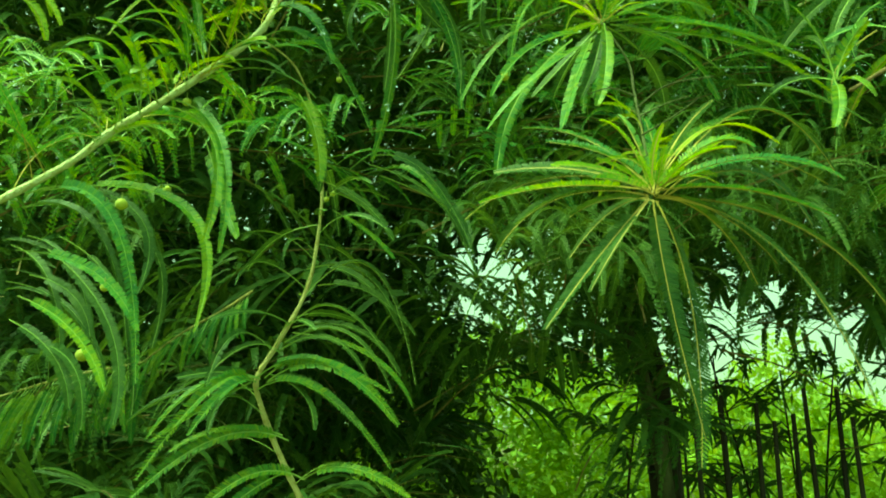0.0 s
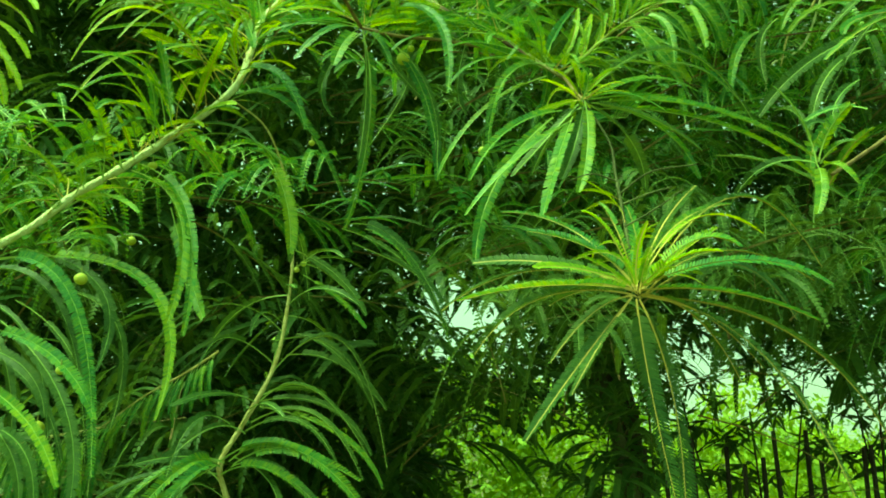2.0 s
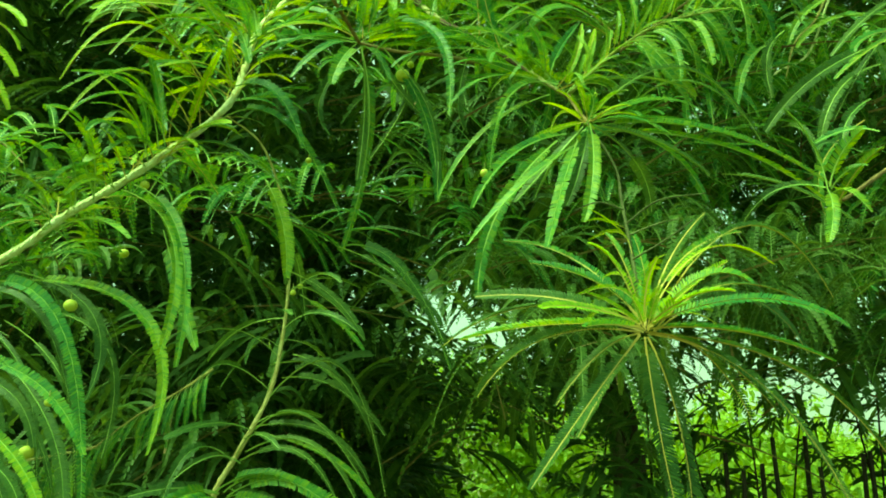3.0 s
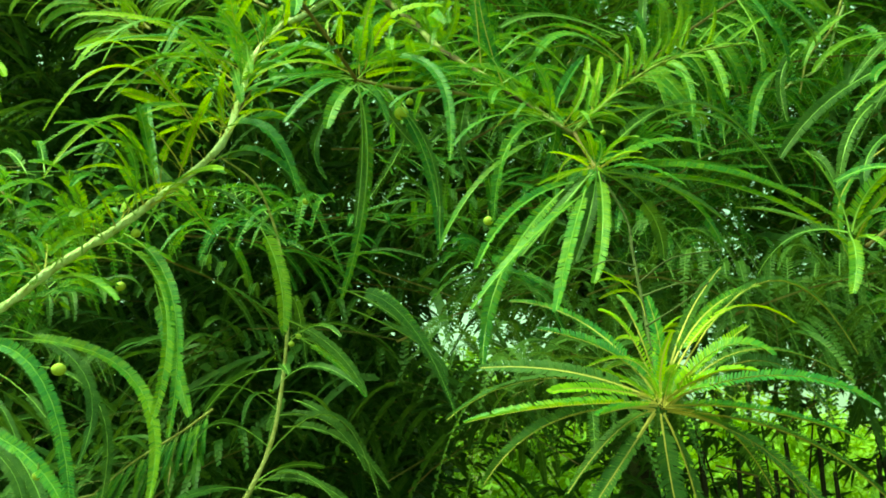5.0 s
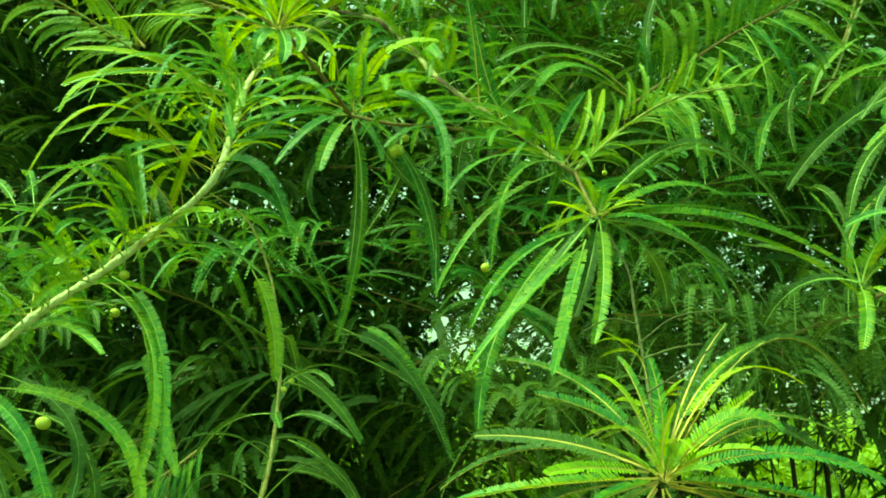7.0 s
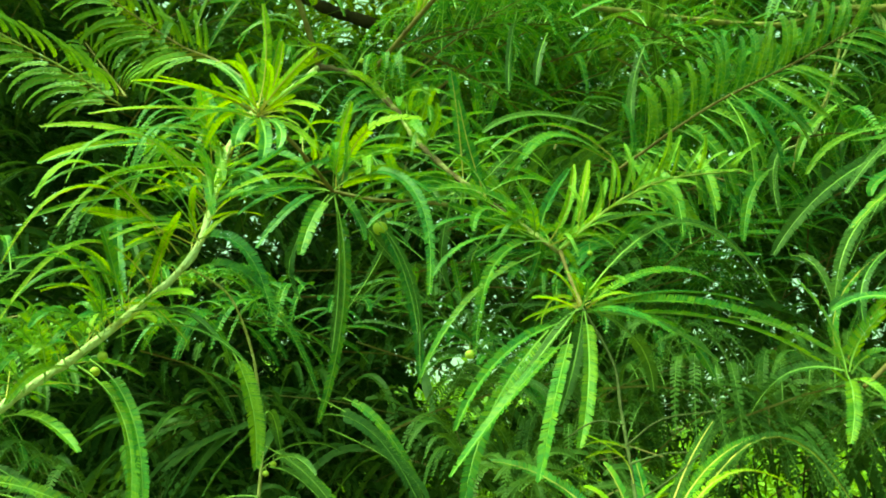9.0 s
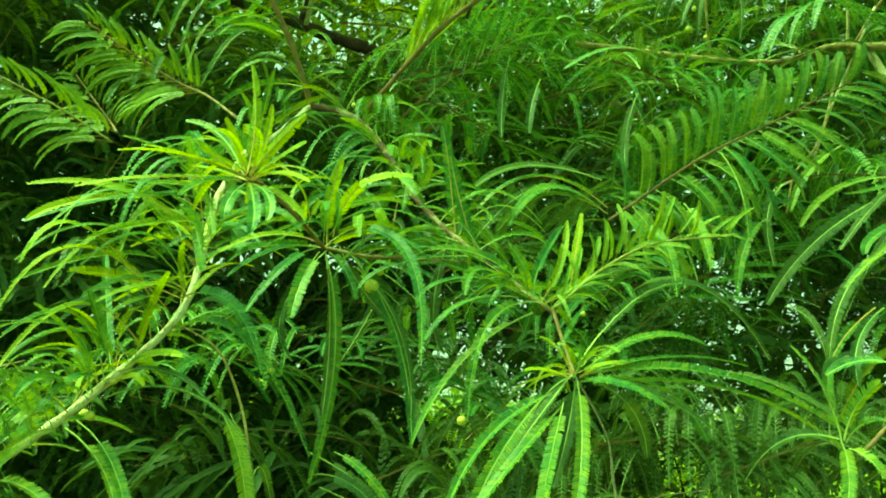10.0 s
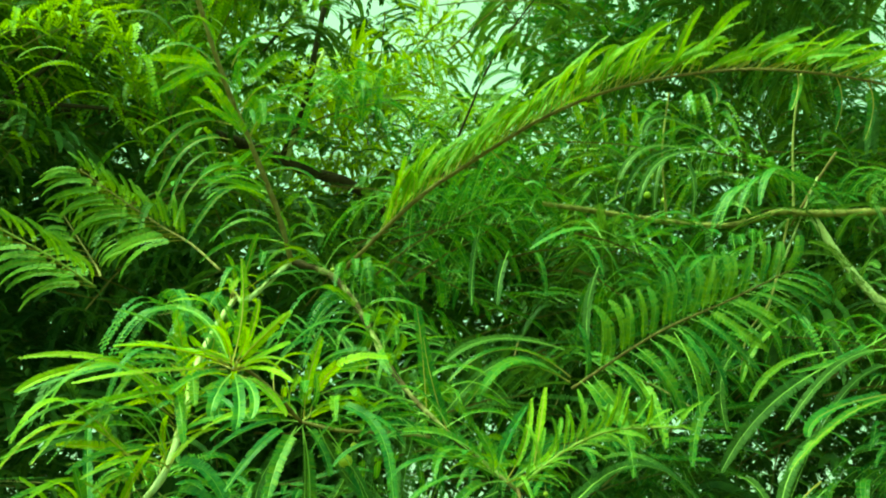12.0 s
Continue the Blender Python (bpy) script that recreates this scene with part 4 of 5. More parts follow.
leaf(stem_f, (-0.265, 1.480, 1.431), (-0.175, 1.440, 1.450), (-0.076, 1.420, 1.339), "in_shade", 0.0096)
leaf(stem_f, (-0.275, 1.460, 1.395), (-0.166, 1.420, 1.407), (-0.083, 1.390, 1.304), "in_shade", 0.0096)
leaf(stem_f, (-0.257, 1.500, 1.474), (-0.132, 1.520, 1.538), (-0.048, 1.500, 1.321), "in_shade", 0.0096)
leaf(stem_f, (-0.283, 1.460, 1.381), (-0.193, 1.420, 1.398), (-0.125, 1.400, 1.330), "in_shade", 0.0088)
leaf(stem_f, (-0.283, 1.460, 1.376), (-0.331, 1.420, 1.384), (-0.394, 1.400, 1.329), "in_shade", 0.0088)
leaf(stem_f, (-0.296, 1.440, 1.339), (-0.232, 1.400, 1.304), (-0.205, 1.360, 1.246), "in_shade", 0.0128)
# stem_h
leaf(spray_r, (0.517, 1.500, 2.209), (0.527, 1.460, 2.153), (0.530, 1.430, 2.080), "full", 0.0135)
leaf(spray_r, (0.420, 1.460, 2.155), (0.452, 1.420, 2.119), (0.455, 1.390, 2.027), "full", 0.0115)
leaf(spray_r, (0.591, 1.500, 2.304), (0.608, 1.470, 2.228), (0.606, 1.450, 2.136), "full", 0.0135)
leaf(spray_r, (0.591, 1.480, 2.307), (0.606, 1.450, 2.265), (0.621, 1.430, 2.212), "full", 0.014)
leaf(spray_r, (0.709, 1.600, 2.205), (0.656, 1.580, 2.154), (0.623, 1.560, 2.056), "full", 0.013)
leaf(spray_r, (1.056, 1.750, 2.300), (0.869, 1.720, 2.195), (0.738, 1.700, 2.057), "in_shade", 0.02)
leaf(stem_f, (-0.257, 1.430, 1.228), (-0.362, 1.380, 1.233), (-0.483, 1.340, 1.141), "full", 0.0135)
leaf(stem_f, (-0.267, 1.430, 1.237), (-0.352, 1.390, 1.247), (-0.431, 1.360, 1.212), "full", 0.0115)
leaf(stem_f, (-0.227, 1.430, 1.165), (-0.309, 1.380, 1.175), (-0.396, 1.340, 1.099), "full", 0.0135)
leaf(stem_f, (-0.232, 1.430, 1.165), (-0.149, 1.390, 1.186), (-0.052, 1.360, 1.142), "full", 0.0125)
leaf(stem_f, (-0.323, 1.440, 1.329), (-0.377, 1.370, 1.309), (-0.467, 1.320, 1.171), "full", 0.0135)
leaf(stem_f, (-0.323, 1.430, 1.325), (-0.371, 1.370, 1.287), (-0.451, 1.330, 1.228), "full", 0.0125)
leaf(stem_f, (-0.319, 1.440, 1.331), (-0.205, 1.400, 1.357), (-0.083, 1.370, 1.260), "full", 0.0125)
leaf(stem_f, (-0.313, 1.430, 1.312), (-0.207, 1.390, 1.310), (-0.083, 1.360, 1.186), "full", 0.0125)
leaf(stem_f, (-0.246, 1.430, 1.183), (-0.317, 1.380, 1.142), (-0.367, 1.350, 1.078), "full", 0.0125)
leaf(limb_left, (-0.821, 1.580, 1.669), (-0.634, 1.500, 1.602), (-0.538, 1.450, 1.329), "in_shade", 0.0125)
leaf(limb_left, (-0.829, 1.630, 1.624), (-0.687, 1.550, 1.528), (-0.619, 1.500, 1.329), "in_shade", 0.0085)
leaf(limb_left, (-0.914, 1.730, 1.549), (-0.735, 1.650, 1.475), (-0.635, 1.600, 1.328), "in_shade", 0.0092)
leaf(limb_left, (-0.681, 1.580, 1.638), (-0.526, 1.500, 1.563), (-0.502, 1.450, 1.384), "in_shade", 0.0115)
leaf(limb_left, (-0.789, 1.680, 1.634), (-0.621, 1.600, 1.492), (-0.565, 1.550, 1.271), "in_shade", 0.0092)
leaf(limb_left, (-0.832, 1.580, 1.594), (-0.711, 1.500, 1.501), (-0.658, 1.450, 1.329), "in_shade", 0.0135)
leaf(limb_left, (-0.368, 1.600, 2.243), (-0.407, 1.560, 2.262), (-0.458, 1.530, 2.260), "full", 0.0095)
leaf(limb_left, (-0.368, 1.620, 2.258), (-0.421, 1.520, 2.217), (-0.446, 1.460, 2.098), "full", 0.0105)
leaf(limb_left, (-0.353, 1.570, 2.145), (-0.441, 1.460, 2.165), (-0.525, 1.380, 2.048), "young", 0.0115)
leaf(limb_left, (-0.412, 1.560, 2.130), (-0.481, 1.460, 2.113), (-0.574, 1.380, 2.057), "full", 0.0095)
leaf(limb_left, (-0.341, 1.620, 2.255), (-0.452, 1.520, 2.231), (-0.589, 1.440, 2.167), "full", 0.0105)
leaf(limb_left, (-0.428, 1.600, 2.254), (-0.538, 1.520, 2.224), (-0.596, 1.460, 2.175), "young", 0.0115)
leaf(limb_left, (-0.329, 1.620, 2.240), (-0.381, 1.550, 2.305), (-0.462, 1.500, 2.334), "full", 0.0095)
leaf(limb_left, (-0.317, 1.660, 2.288), (-0.351, 1.600, 2.354), (-0.424, 1.550, 2.339), "full", 0.0105)
leaf(limb_left, (-0.335, 1.600, 2.202), (-0.393, 1.500, 2.181), (-0.479, 1.420, 2.135), "young", 0.0115)
leaf(limb_left, (-0.364, 1.560, 2.091), (-0.429, 1.470, 2.079), (-0.475, 1.400, 2.036), "full", 0.0095)
leaf(limb_left, (-0.367, 1.540, 2.047), (-0.396, 1.460, 2.045), (-0.432, 1.400, 2.009), "full", 0.0105)
leaf(limb_left, (-0.310, 1.680, 2.310), (-0.263, 1.600, 2.331), (-0.288, 1.550, 2.374), "full", 0.0115)
leaf(limb_left, (-0.344, 1.600, 2.168), (-0.277, 1.520, 2.179), (-0.216, 1.460, 2.132), "full", 0.0095)
leaf(limb_left, (-0.477, 1.500, 1.912), (-0.483, 1.420, 1.915), (-0.511, 1.350, 1.860), "full", 0.0105)
leaf(limb_left, (-0.508, 1.500, 1.877), (-0.565, 1.420, 1.864), (-0.583, 1.350, 1.812), "full", 0.0115)
leaf(stem_h, (0.883, 1.500, 2.122), (0.779, 1.470, 2.052), (0.722, 1.450, 1.929), "in_shade", 0.0135)
leaf(spray_r, (0.979, 1.620, 2.294), (0.840, 1.580, 2.257), (0.749, 1.550, 2.179), "full", 0.0115)
leaf(spray_r, (0.425, 1.600, 2.226), (0.452, 1.570, 2.167), (0.466, 1.550, 2.070), "full", 0.012)
leaf(spray_r, (0.824, 1.750, 2.320), (0.771, 1.730, 2.247), (0.760, 1.700, 2.136), "in_shade", 0.014)
leaf(spray_r, (0.928, 1.700, 2.386), (0.829, 1.660, 2.315), (0.777, 1.640, 2.232), "full", 0.012)
leaf(stem_h, (0.796, 1.400, 2.007), (0.736, 1.380, 1.952), (0.717, 1.360, 1.880), "in_shade", 0.013)
leaf(stem_b, (0.286, 1.270, 1.886), (0.494, 1.300, 1.875), (0.664, 1.320, 1.785), "full", 0.012)
leaf(stem_b, (0.293, 1.280, 1.897), (0.408, 1.330, 1.876), (0.476, 1.360, 1.802), "full", 0.012)
leaf(stem_h, (0.634, 1.270, 1.798), (0.617, 1.270, 1.870), (0.580, 1.280, 1.935), "full", 0.0130)
leaf(stem_h, (0.637, 1.270, 1.802), (0.649, 1.250, 1.848), (0.670, 1.220, 1.879), "full", 0.0167)
leaf(stem_h, (0.634, 1.270, 1.798), (0.628, 1.250, 1.757), (0.607, 1.230, 1.705), "full", 0.0130)
leaf(stem_h, (0.745, 1.300, 1.907), (0.704, 1.320, 1.917), (0.655, 1.334, 1.898), "full", 0.0096)
leaf(stem_h, (0.636, 1.280, 1.804), (0.565, 1.300, 1.804), (0.511, 1.320, 1.747), "in_shade", 0.0128)
leaf(stem_h, (0.639, 1.270, 1.799), (0.661, 1.260, 1.825), (0.684, 1.240, 1.828), "full", 0.0121)
leaf(stem_h, (0.637, 1.260, 1.791), (0.642, 1.220, 1.779), (0.659, 1.200, 1.743), "full", 0.0130)
# twig_d
leaf(twig_d, (-0.210, 1.250, 2.185), (-0.282, 1.200, 2.200), (-0.354, 1.170, 2.196), "young", 0.0094)
leaf(twig_d, (-0.210, 1.250, 2.187), (-0.263, 1.200, 2.197), (-0.324, 1.170, 2.204), "young", 0.0086)
leaf(twig_d, (-0.209, 1.250, 2.179), (-0.306, 1.180, 2.162), (-0.394, 1.140, 2.138), "young", 0.0101)
leaf(twig_d, (-0.207, 1.250, 2.176), (-0.238, 1.180, 2.157), (-0.261, 1.130, 2.123), "full", 0.0086)
leaf(twig_d, (-0.207, 1.260, 2.186), (-0.240, 1.220, 2.202), (-0.256, 1.200, 2.219), "young", 0.0079)
leaf(twig_d, (-0.204, 1.260, 2.191), (-0.215, 1.250, 2.230), (-0.231, 1.240, 2.269), "young", 0.0086)
leaf(twig_d, (-0.204, 1.270, 2.194), (-0.194, 1.270, 2.278), (-0.202, 1.270, 2.363), "young", 0.0101)
leaf(twig_d, (-0.199, 1.260, 2.190), (-0.176, 1.250, 2.234), (-0.165, 1.240, 2.287), "young", 0.0086)
leaf(twig_d, (-0.195, 1.250, 2.185), (-0.158, 1.220, 2.219), (-0.113, 1.200, 2.257), "young", 0.0101)
leaf(twig_d, (-0.193, 1.240, 2.178), (-0.140, 1.180, 2.191), (-0.106, 1.150, 2.200), "young", 0.0086)
leaf(twig_d, (-0.191, 1.240, 2.175), (-0.143, 1.180, 2.168), (-0.099, 1.140, 2.143), "young", 0.0079)
leaf(twig_d, (-0.199, 1.240, 2.171), (-0.205, 1.170, 2.132), (-0.207, 1.140, 2.096), "full", 0.0101)
leaf(twig_d, (-0.195, 1.240, 2.171), (-0.174, 1.170, 2.116), (-0.172, 1.140, 2.077), "full", 0.0115)
leaf(twig_d, (-0.194, 1.240, 2.171), (-0.158, 1.180, 2.135), (-0.151, 1.140, 2.092), "full", 0.0094)
leaf(twig_d, (-0.189, 1.250, 2.170), (-0.142, 1.200, 2.141), (-0.107, 1.170, 2.100), "young", 0.0079)
leaf(twig_d, (-0.211, 1.280, 2.195), (-0.251, 1.300, 2.263), (-0.308, 1.320, 2.294), "full", 0.0086)
leaf(twig_d, (-0.207, 1.280, 2.197), (-0.208, 1.220, 2.189), (-0.231, 1.180, 2.191), "young", 0.0079)
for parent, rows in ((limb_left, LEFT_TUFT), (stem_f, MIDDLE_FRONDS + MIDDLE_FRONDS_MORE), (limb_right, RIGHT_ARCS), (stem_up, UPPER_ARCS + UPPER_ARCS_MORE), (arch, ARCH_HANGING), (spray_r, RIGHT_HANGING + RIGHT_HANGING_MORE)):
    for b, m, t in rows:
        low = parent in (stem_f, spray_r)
        # most low fronds get the darker leaf colour in place of real shade
        kind = SHADE if low and random.random() < 0.8 else YOUNG_LIT if rows is LEFT_TUFT and random.random() < 0.5 else LEAF
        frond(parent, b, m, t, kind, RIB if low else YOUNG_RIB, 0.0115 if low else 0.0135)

two_rows(tip_b, TWIG_TIP_B, POOL_TIP, (-0.02, -0.25, 1.0), (0.85, -0.4, -0.2), 0.095, 0.075, 42, 21, 0.06, 0.25, 0.42)
two_rows(spray_r, SPRAY_R, POOL_BROAD, (-0.12, -0.25, 0.9), (0.4, -0.2, -0.85), 0.125, 0.17, 46, 22, 0.06, 0.35)
two_rows(spray_low, SPRAY_LOW, POOL, (0.05, -0.35, -0.9), (-0.12, -0.15, -0.95), 0.1, 0.125, 26, 19, 0.03, 0.15)
spray_low_side = stem(SPRAY_LOW_SIDE, 0.003, 0.0014, STEM, tree, "twig", "", 7, 0.1, 19)
two_rows(spray_low_side, SPRAY_LOW_SIDE, POOL, (0.05, -0.35, -0.9), (-0.05, -0.15, -0.95), 0.16, 0.175, 34, 20, 0.0, 0.1)
spray(arch, ARCH, POOL_TIP, 0.19, 165, 23, 36, 0.6, 0.08, 0.25, 20, 26)
along(limb_left, LIMB_LEFT, POOL_STALK, 0.2, 30, 24, (0.1, 1.2), 0.0, 0.85, (-0.3, 0.35))
along(limb_left, LIMB_LEFT, POOL_YOUNG, 0.17, 22, 25, (0.3, 1.4), 0.3, 0.9, (-0.3, 0.3))
along(limb_left, LIMB_LEFT, POOL_YOUNG, 0.15, 8, 37, (-0.3, 0.6), 0.45, 0.8, (0.0, -0.8))
along(limb_left, LIMB_LEFT, POOL_STALK, 0.11, 24, 38, (-0.2, 0.9), 0.12, 0.6, (0.1, -0.4))
along(limb_right, LIMB_RIGHT, POOL, 0.18, 68, 26, (-0.3, 0.6), 0.15, 1.0)
along(stem_up, STEM_UP, POOL, 0.23, 30, 27, (-0.3, 0.5), 0.0, 0.8, (-0.3, -0.5))
along(stem_f, STEM_F, POOL_BARE, 0.19, 20, 28, (-0.2, 0.5), 0.3)
along(thin_stem, THIN_STEM, POOL, 0.18, 12, 29, (-0.2, 0.6))
along(twig_a, TWIG_A, POOL, 0.17, 10, 30, (-0.2, 0.8))
along(twig_d, TWIG_D, POOL_YOUNG, 0.12, 6, 31, (0.0, 0.9))
whorl(stem_c, STEM_C[-1], POOL_TIP, 0.11, 12, 39, 0.7)
whorl(stem_b, STEM_B[-1], POOL_TIP, 0.085, 12, 40, 0.25)
along(stem_c, STEM_C, POOL_YOUNG, 0.1, 8, 48, (0.0, 0.8), 0.6)
whorl(twig_d, ROSETTE_D_AT, POOL_YOUNG, 0.13, 8, 32, 0.4)
whorl(twig_a, ROSETTE_A_AT, POOL, 0.15, 5, 33, 0.2)
whorl(limb_right, ROSETTE_FORK_AT, POOL, 0.13, 6, 34, 0.3)
for at, r in FRUITS:
    fruit(limb_left if at[0] < 0 else limb_right, at, r)

# ---- the tree behind
back = tagged(new("background_tree"), "shaded tree with brown boughs and dense feathery green leaves", "tree")
stem(TRUNK, 0.036, 0.018, MOSSY, back, "trunk", "dark mossy bark", 12, 0.16, 31)
bough_r = stem(BOUGH_R, 0.007, 0.010, STEM, back, "bough", "bare light brown bough", 9, 0.14, 32)
bough_down = stem(BOUGH_R_DOWN, 0.010, 0.014, BARK, back, "bough", "", 9, 0.14, 33)
stem(TWIG_R, 0.003, 0.0036, BARK, back, "twig", "bare pale twig", 7, 0.1, 34)
for line, k in ((BARE_TWIG_UP, 131), (BARE_TWIG_SIDE, 132), (BARE_TWIG_DOWN, 133)):
    stem(line, 0.0036, 0.0022, STEM, back, "twig", "bare pale twig", 7, 0.14, k)
stem(TWIG_R_LOW, 0.004, 0.004, TWIG, back, "twig", "", 7, 0.1, 35)
bough_dark = stem(DARK_BOUGH, 0.022, 0.027, DARK, back, "bough", "dark thick bough", 10, 0.12, 36)
stem(HIGH_BOUGH, 0.011, 0.007, DARK, back, "bough", "thin dark level bough", 8, 0.12, 137)
stem(LEFT_BOUGH, 0.010, 0.008, DARK, back, "bough", "thin dark bough", 8, 0.12, 134)
stem(UPPER_TWIG, 0.008, 0.006, DARK, back, "bough", "thin dark bough", 8, 0.12, 135)
stem(DARK_STEM, 0.016, 0.012, DARK, back, "bough", "", 9, 0.12, 37)
spray_l = stem(SPRAY_L, 0.0032, 0.0015, GREEN_STEM, back, "twig", "", 7, 0.08, 38)
spray_lu = stem(SPRAY_L_UP, 0.004, 0.0015, TWIG, back, "twig", "", 7, 0.08, 39)
spray_ls = stem(SPRAY_L_SMALL, 0.004, 0.0015, TWIG, back, "twig", "", 7, 0.08, 40)
# lighter shoot leaves put the light on these three sprays into the colour
two_rows(spray_l, SPRAY_L, POOL_TIP, (-0.1, -0.75, 0.55), (-0.9, 0.1, -0.12), 0.13, 0.21, 34, 41, 0.0, 0.4)
two_rows(spray_lu, SPRAY_L_UP, POOL_TIP, (0.0, -0.6, 0.75), (-0.85, 0.1, -0.4), 0.12, 0.25, 38, 42, 0.3, 0.35)
two_rows(spray_ls, SPRAY_L_SMALL, POOL_TIP, (0.5, -0.5, 0.4), (-0.9, 0.1, -0.1), 0.11, 0.17, 24, 43, 0.05, 0.35)
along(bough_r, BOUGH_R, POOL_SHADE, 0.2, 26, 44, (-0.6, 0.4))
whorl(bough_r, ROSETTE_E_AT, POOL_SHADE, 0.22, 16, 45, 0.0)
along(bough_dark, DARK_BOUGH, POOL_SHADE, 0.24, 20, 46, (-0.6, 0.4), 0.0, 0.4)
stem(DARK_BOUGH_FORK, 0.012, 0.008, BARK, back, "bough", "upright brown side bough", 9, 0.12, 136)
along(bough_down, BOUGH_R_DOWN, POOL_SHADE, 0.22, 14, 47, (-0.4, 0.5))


def foliage(parent, count, seed, lo, hi, open_at, length, mat, name="foliage", width=0.015, hang=0.5, pairs=14, fine=False):
    """Leaves past counting in a box of air, in tufts, left out where open_at says so."""
    rng = rng_of(seed)
    base, ways, drops, twig_a, twig_b = [], [], [], [], []
    while len(base) < count:
        c = rng.uniform(lo, hi)
        if rng.random() < open_at(c):
            continue
        k = int(rng.integers(8, 17))
        a, tilt, reach = rng.uniform(0, 2 * np.pi), rng.uniform(-0.9, 0.9), length * rng.uniform(0.9, 1.9)
        t = unit(np.array([np.cos(a), np.sin(a), rng.uniform(-0.35, 0.75)]))
        flat = unit(np.cross(t, (0, 0, 1.0)))
        flat = flat * np.cos(tilt) + np.cross(t, flat) * np.sin(tilt)
        fall, spread = rng.uniform(0.1, hang + 0.35), rng.uniform(0.75, 1.25)
        start = c - 0.5 * t * reach
        for i in range(k):
            s = (i + 0.5) / k
            b = start + t * reach * s - np.array([0, 0, 0.12 * reach * s * s])
            if open_at(b) > 0.9:
                continue
            q = spread * (1 - 0.5 * s) + rng.normal(0, 0.13)
            base.append(b)
            ways.append(t * np.cos(q) + flat * np.sin(q) * (1 if i % 2 else -1) + np.array([0, 0, rng.normal(0.05, 0.1)]))
            drops.append(fall + rng.normal(0, 0.08))
        twig_a.append(start - t * 0.1)
        twig_b.append(start + t * reach - np.array([0, 0, 0.12 * reach]))
    b, way = np.array(base), unit(np.array(ways))
    n = len(b)
    L = length * rng.uniform(0.72, 1.15, n)[:, None]
    drop = np.array(drops)[:, None] * np.array([0, 0, 1.0])
    v, f, k = frond_arrays(b, b + L * (0.52 * way + 0.12 * drop), b + L * (way * 0.92 - 0.5 * drop), width, pairs, seed + 1, fine=fine, turn=0.3, rib=0.0011)
    p, q = np.array(twig_a), np.array(twig_b)
    v2, f2, k2 = frond_arrays(p, (p + q) / 2 + np.array([0, 0, 0.02]), q, 0.001, 2, seed + 2, fine=False, rib=0.0026)
    v, f, k = np.vstack([v, v2]), np.vstack([f, f2 + len(v)]), np.concatenate([k, k2 * 2])
    return tagged(part(name, mesh_of(name, v, f, [mat, RIB if mat is LEAF and fine else DIM_RIB, TWIG], k), parent, "dense drooping feathery leaves"), kind="stuff")


# points on boughs kept clear towards the camera, each with its width
SEEN_BOUGHS = [((p[0] + (q[0] - p[0]) * k, p[1] + (q[1] - p[1]) * k, p[2] + (q[2] - p[2]) * k), wide)
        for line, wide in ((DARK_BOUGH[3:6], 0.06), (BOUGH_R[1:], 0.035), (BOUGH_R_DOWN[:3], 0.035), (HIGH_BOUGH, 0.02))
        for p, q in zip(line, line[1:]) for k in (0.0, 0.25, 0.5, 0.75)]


def view_gap(c):
    """Clears leaves between the camera and the bare boughs, to keep these in view."""
    for p, wide in SEEN_BOUGHS:
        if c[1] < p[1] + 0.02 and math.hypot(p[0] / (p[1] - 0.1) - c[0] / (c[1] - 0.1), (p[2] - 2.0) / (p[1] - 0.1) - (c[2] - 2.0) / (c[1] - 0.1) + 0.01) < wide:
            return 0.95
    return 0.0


def hollow(c):
    """Leaves left out by view direction to fit the dark areas seen from the camera: under the crowns on the left-hand
    side, behind the fork and the crooked stem.
    """
    x, y, z = c
    n = noise.noise(Vector((x * 2.5, y * 2.5, z * 2.5 + 7)))
    uu, ww = (x - 0.01) / (y - 0.1) + 0.05 * n, (z - 2.0) / (y - 0.1) + 0.05 * n
    if y < 3.5 and -0.56 < uu < -0.37 and 0.17 < ww < 0.47:
        return 0.97
    if y < 3.4 and 0.0 < uu < 0.2 and 0.2 < ww < 0.31:
        return 0.75
    if y < 3.3 and -0.25 < uu < 0.0 and -0.3 < ww < 0.05:
        return 0.6
    return 0.0


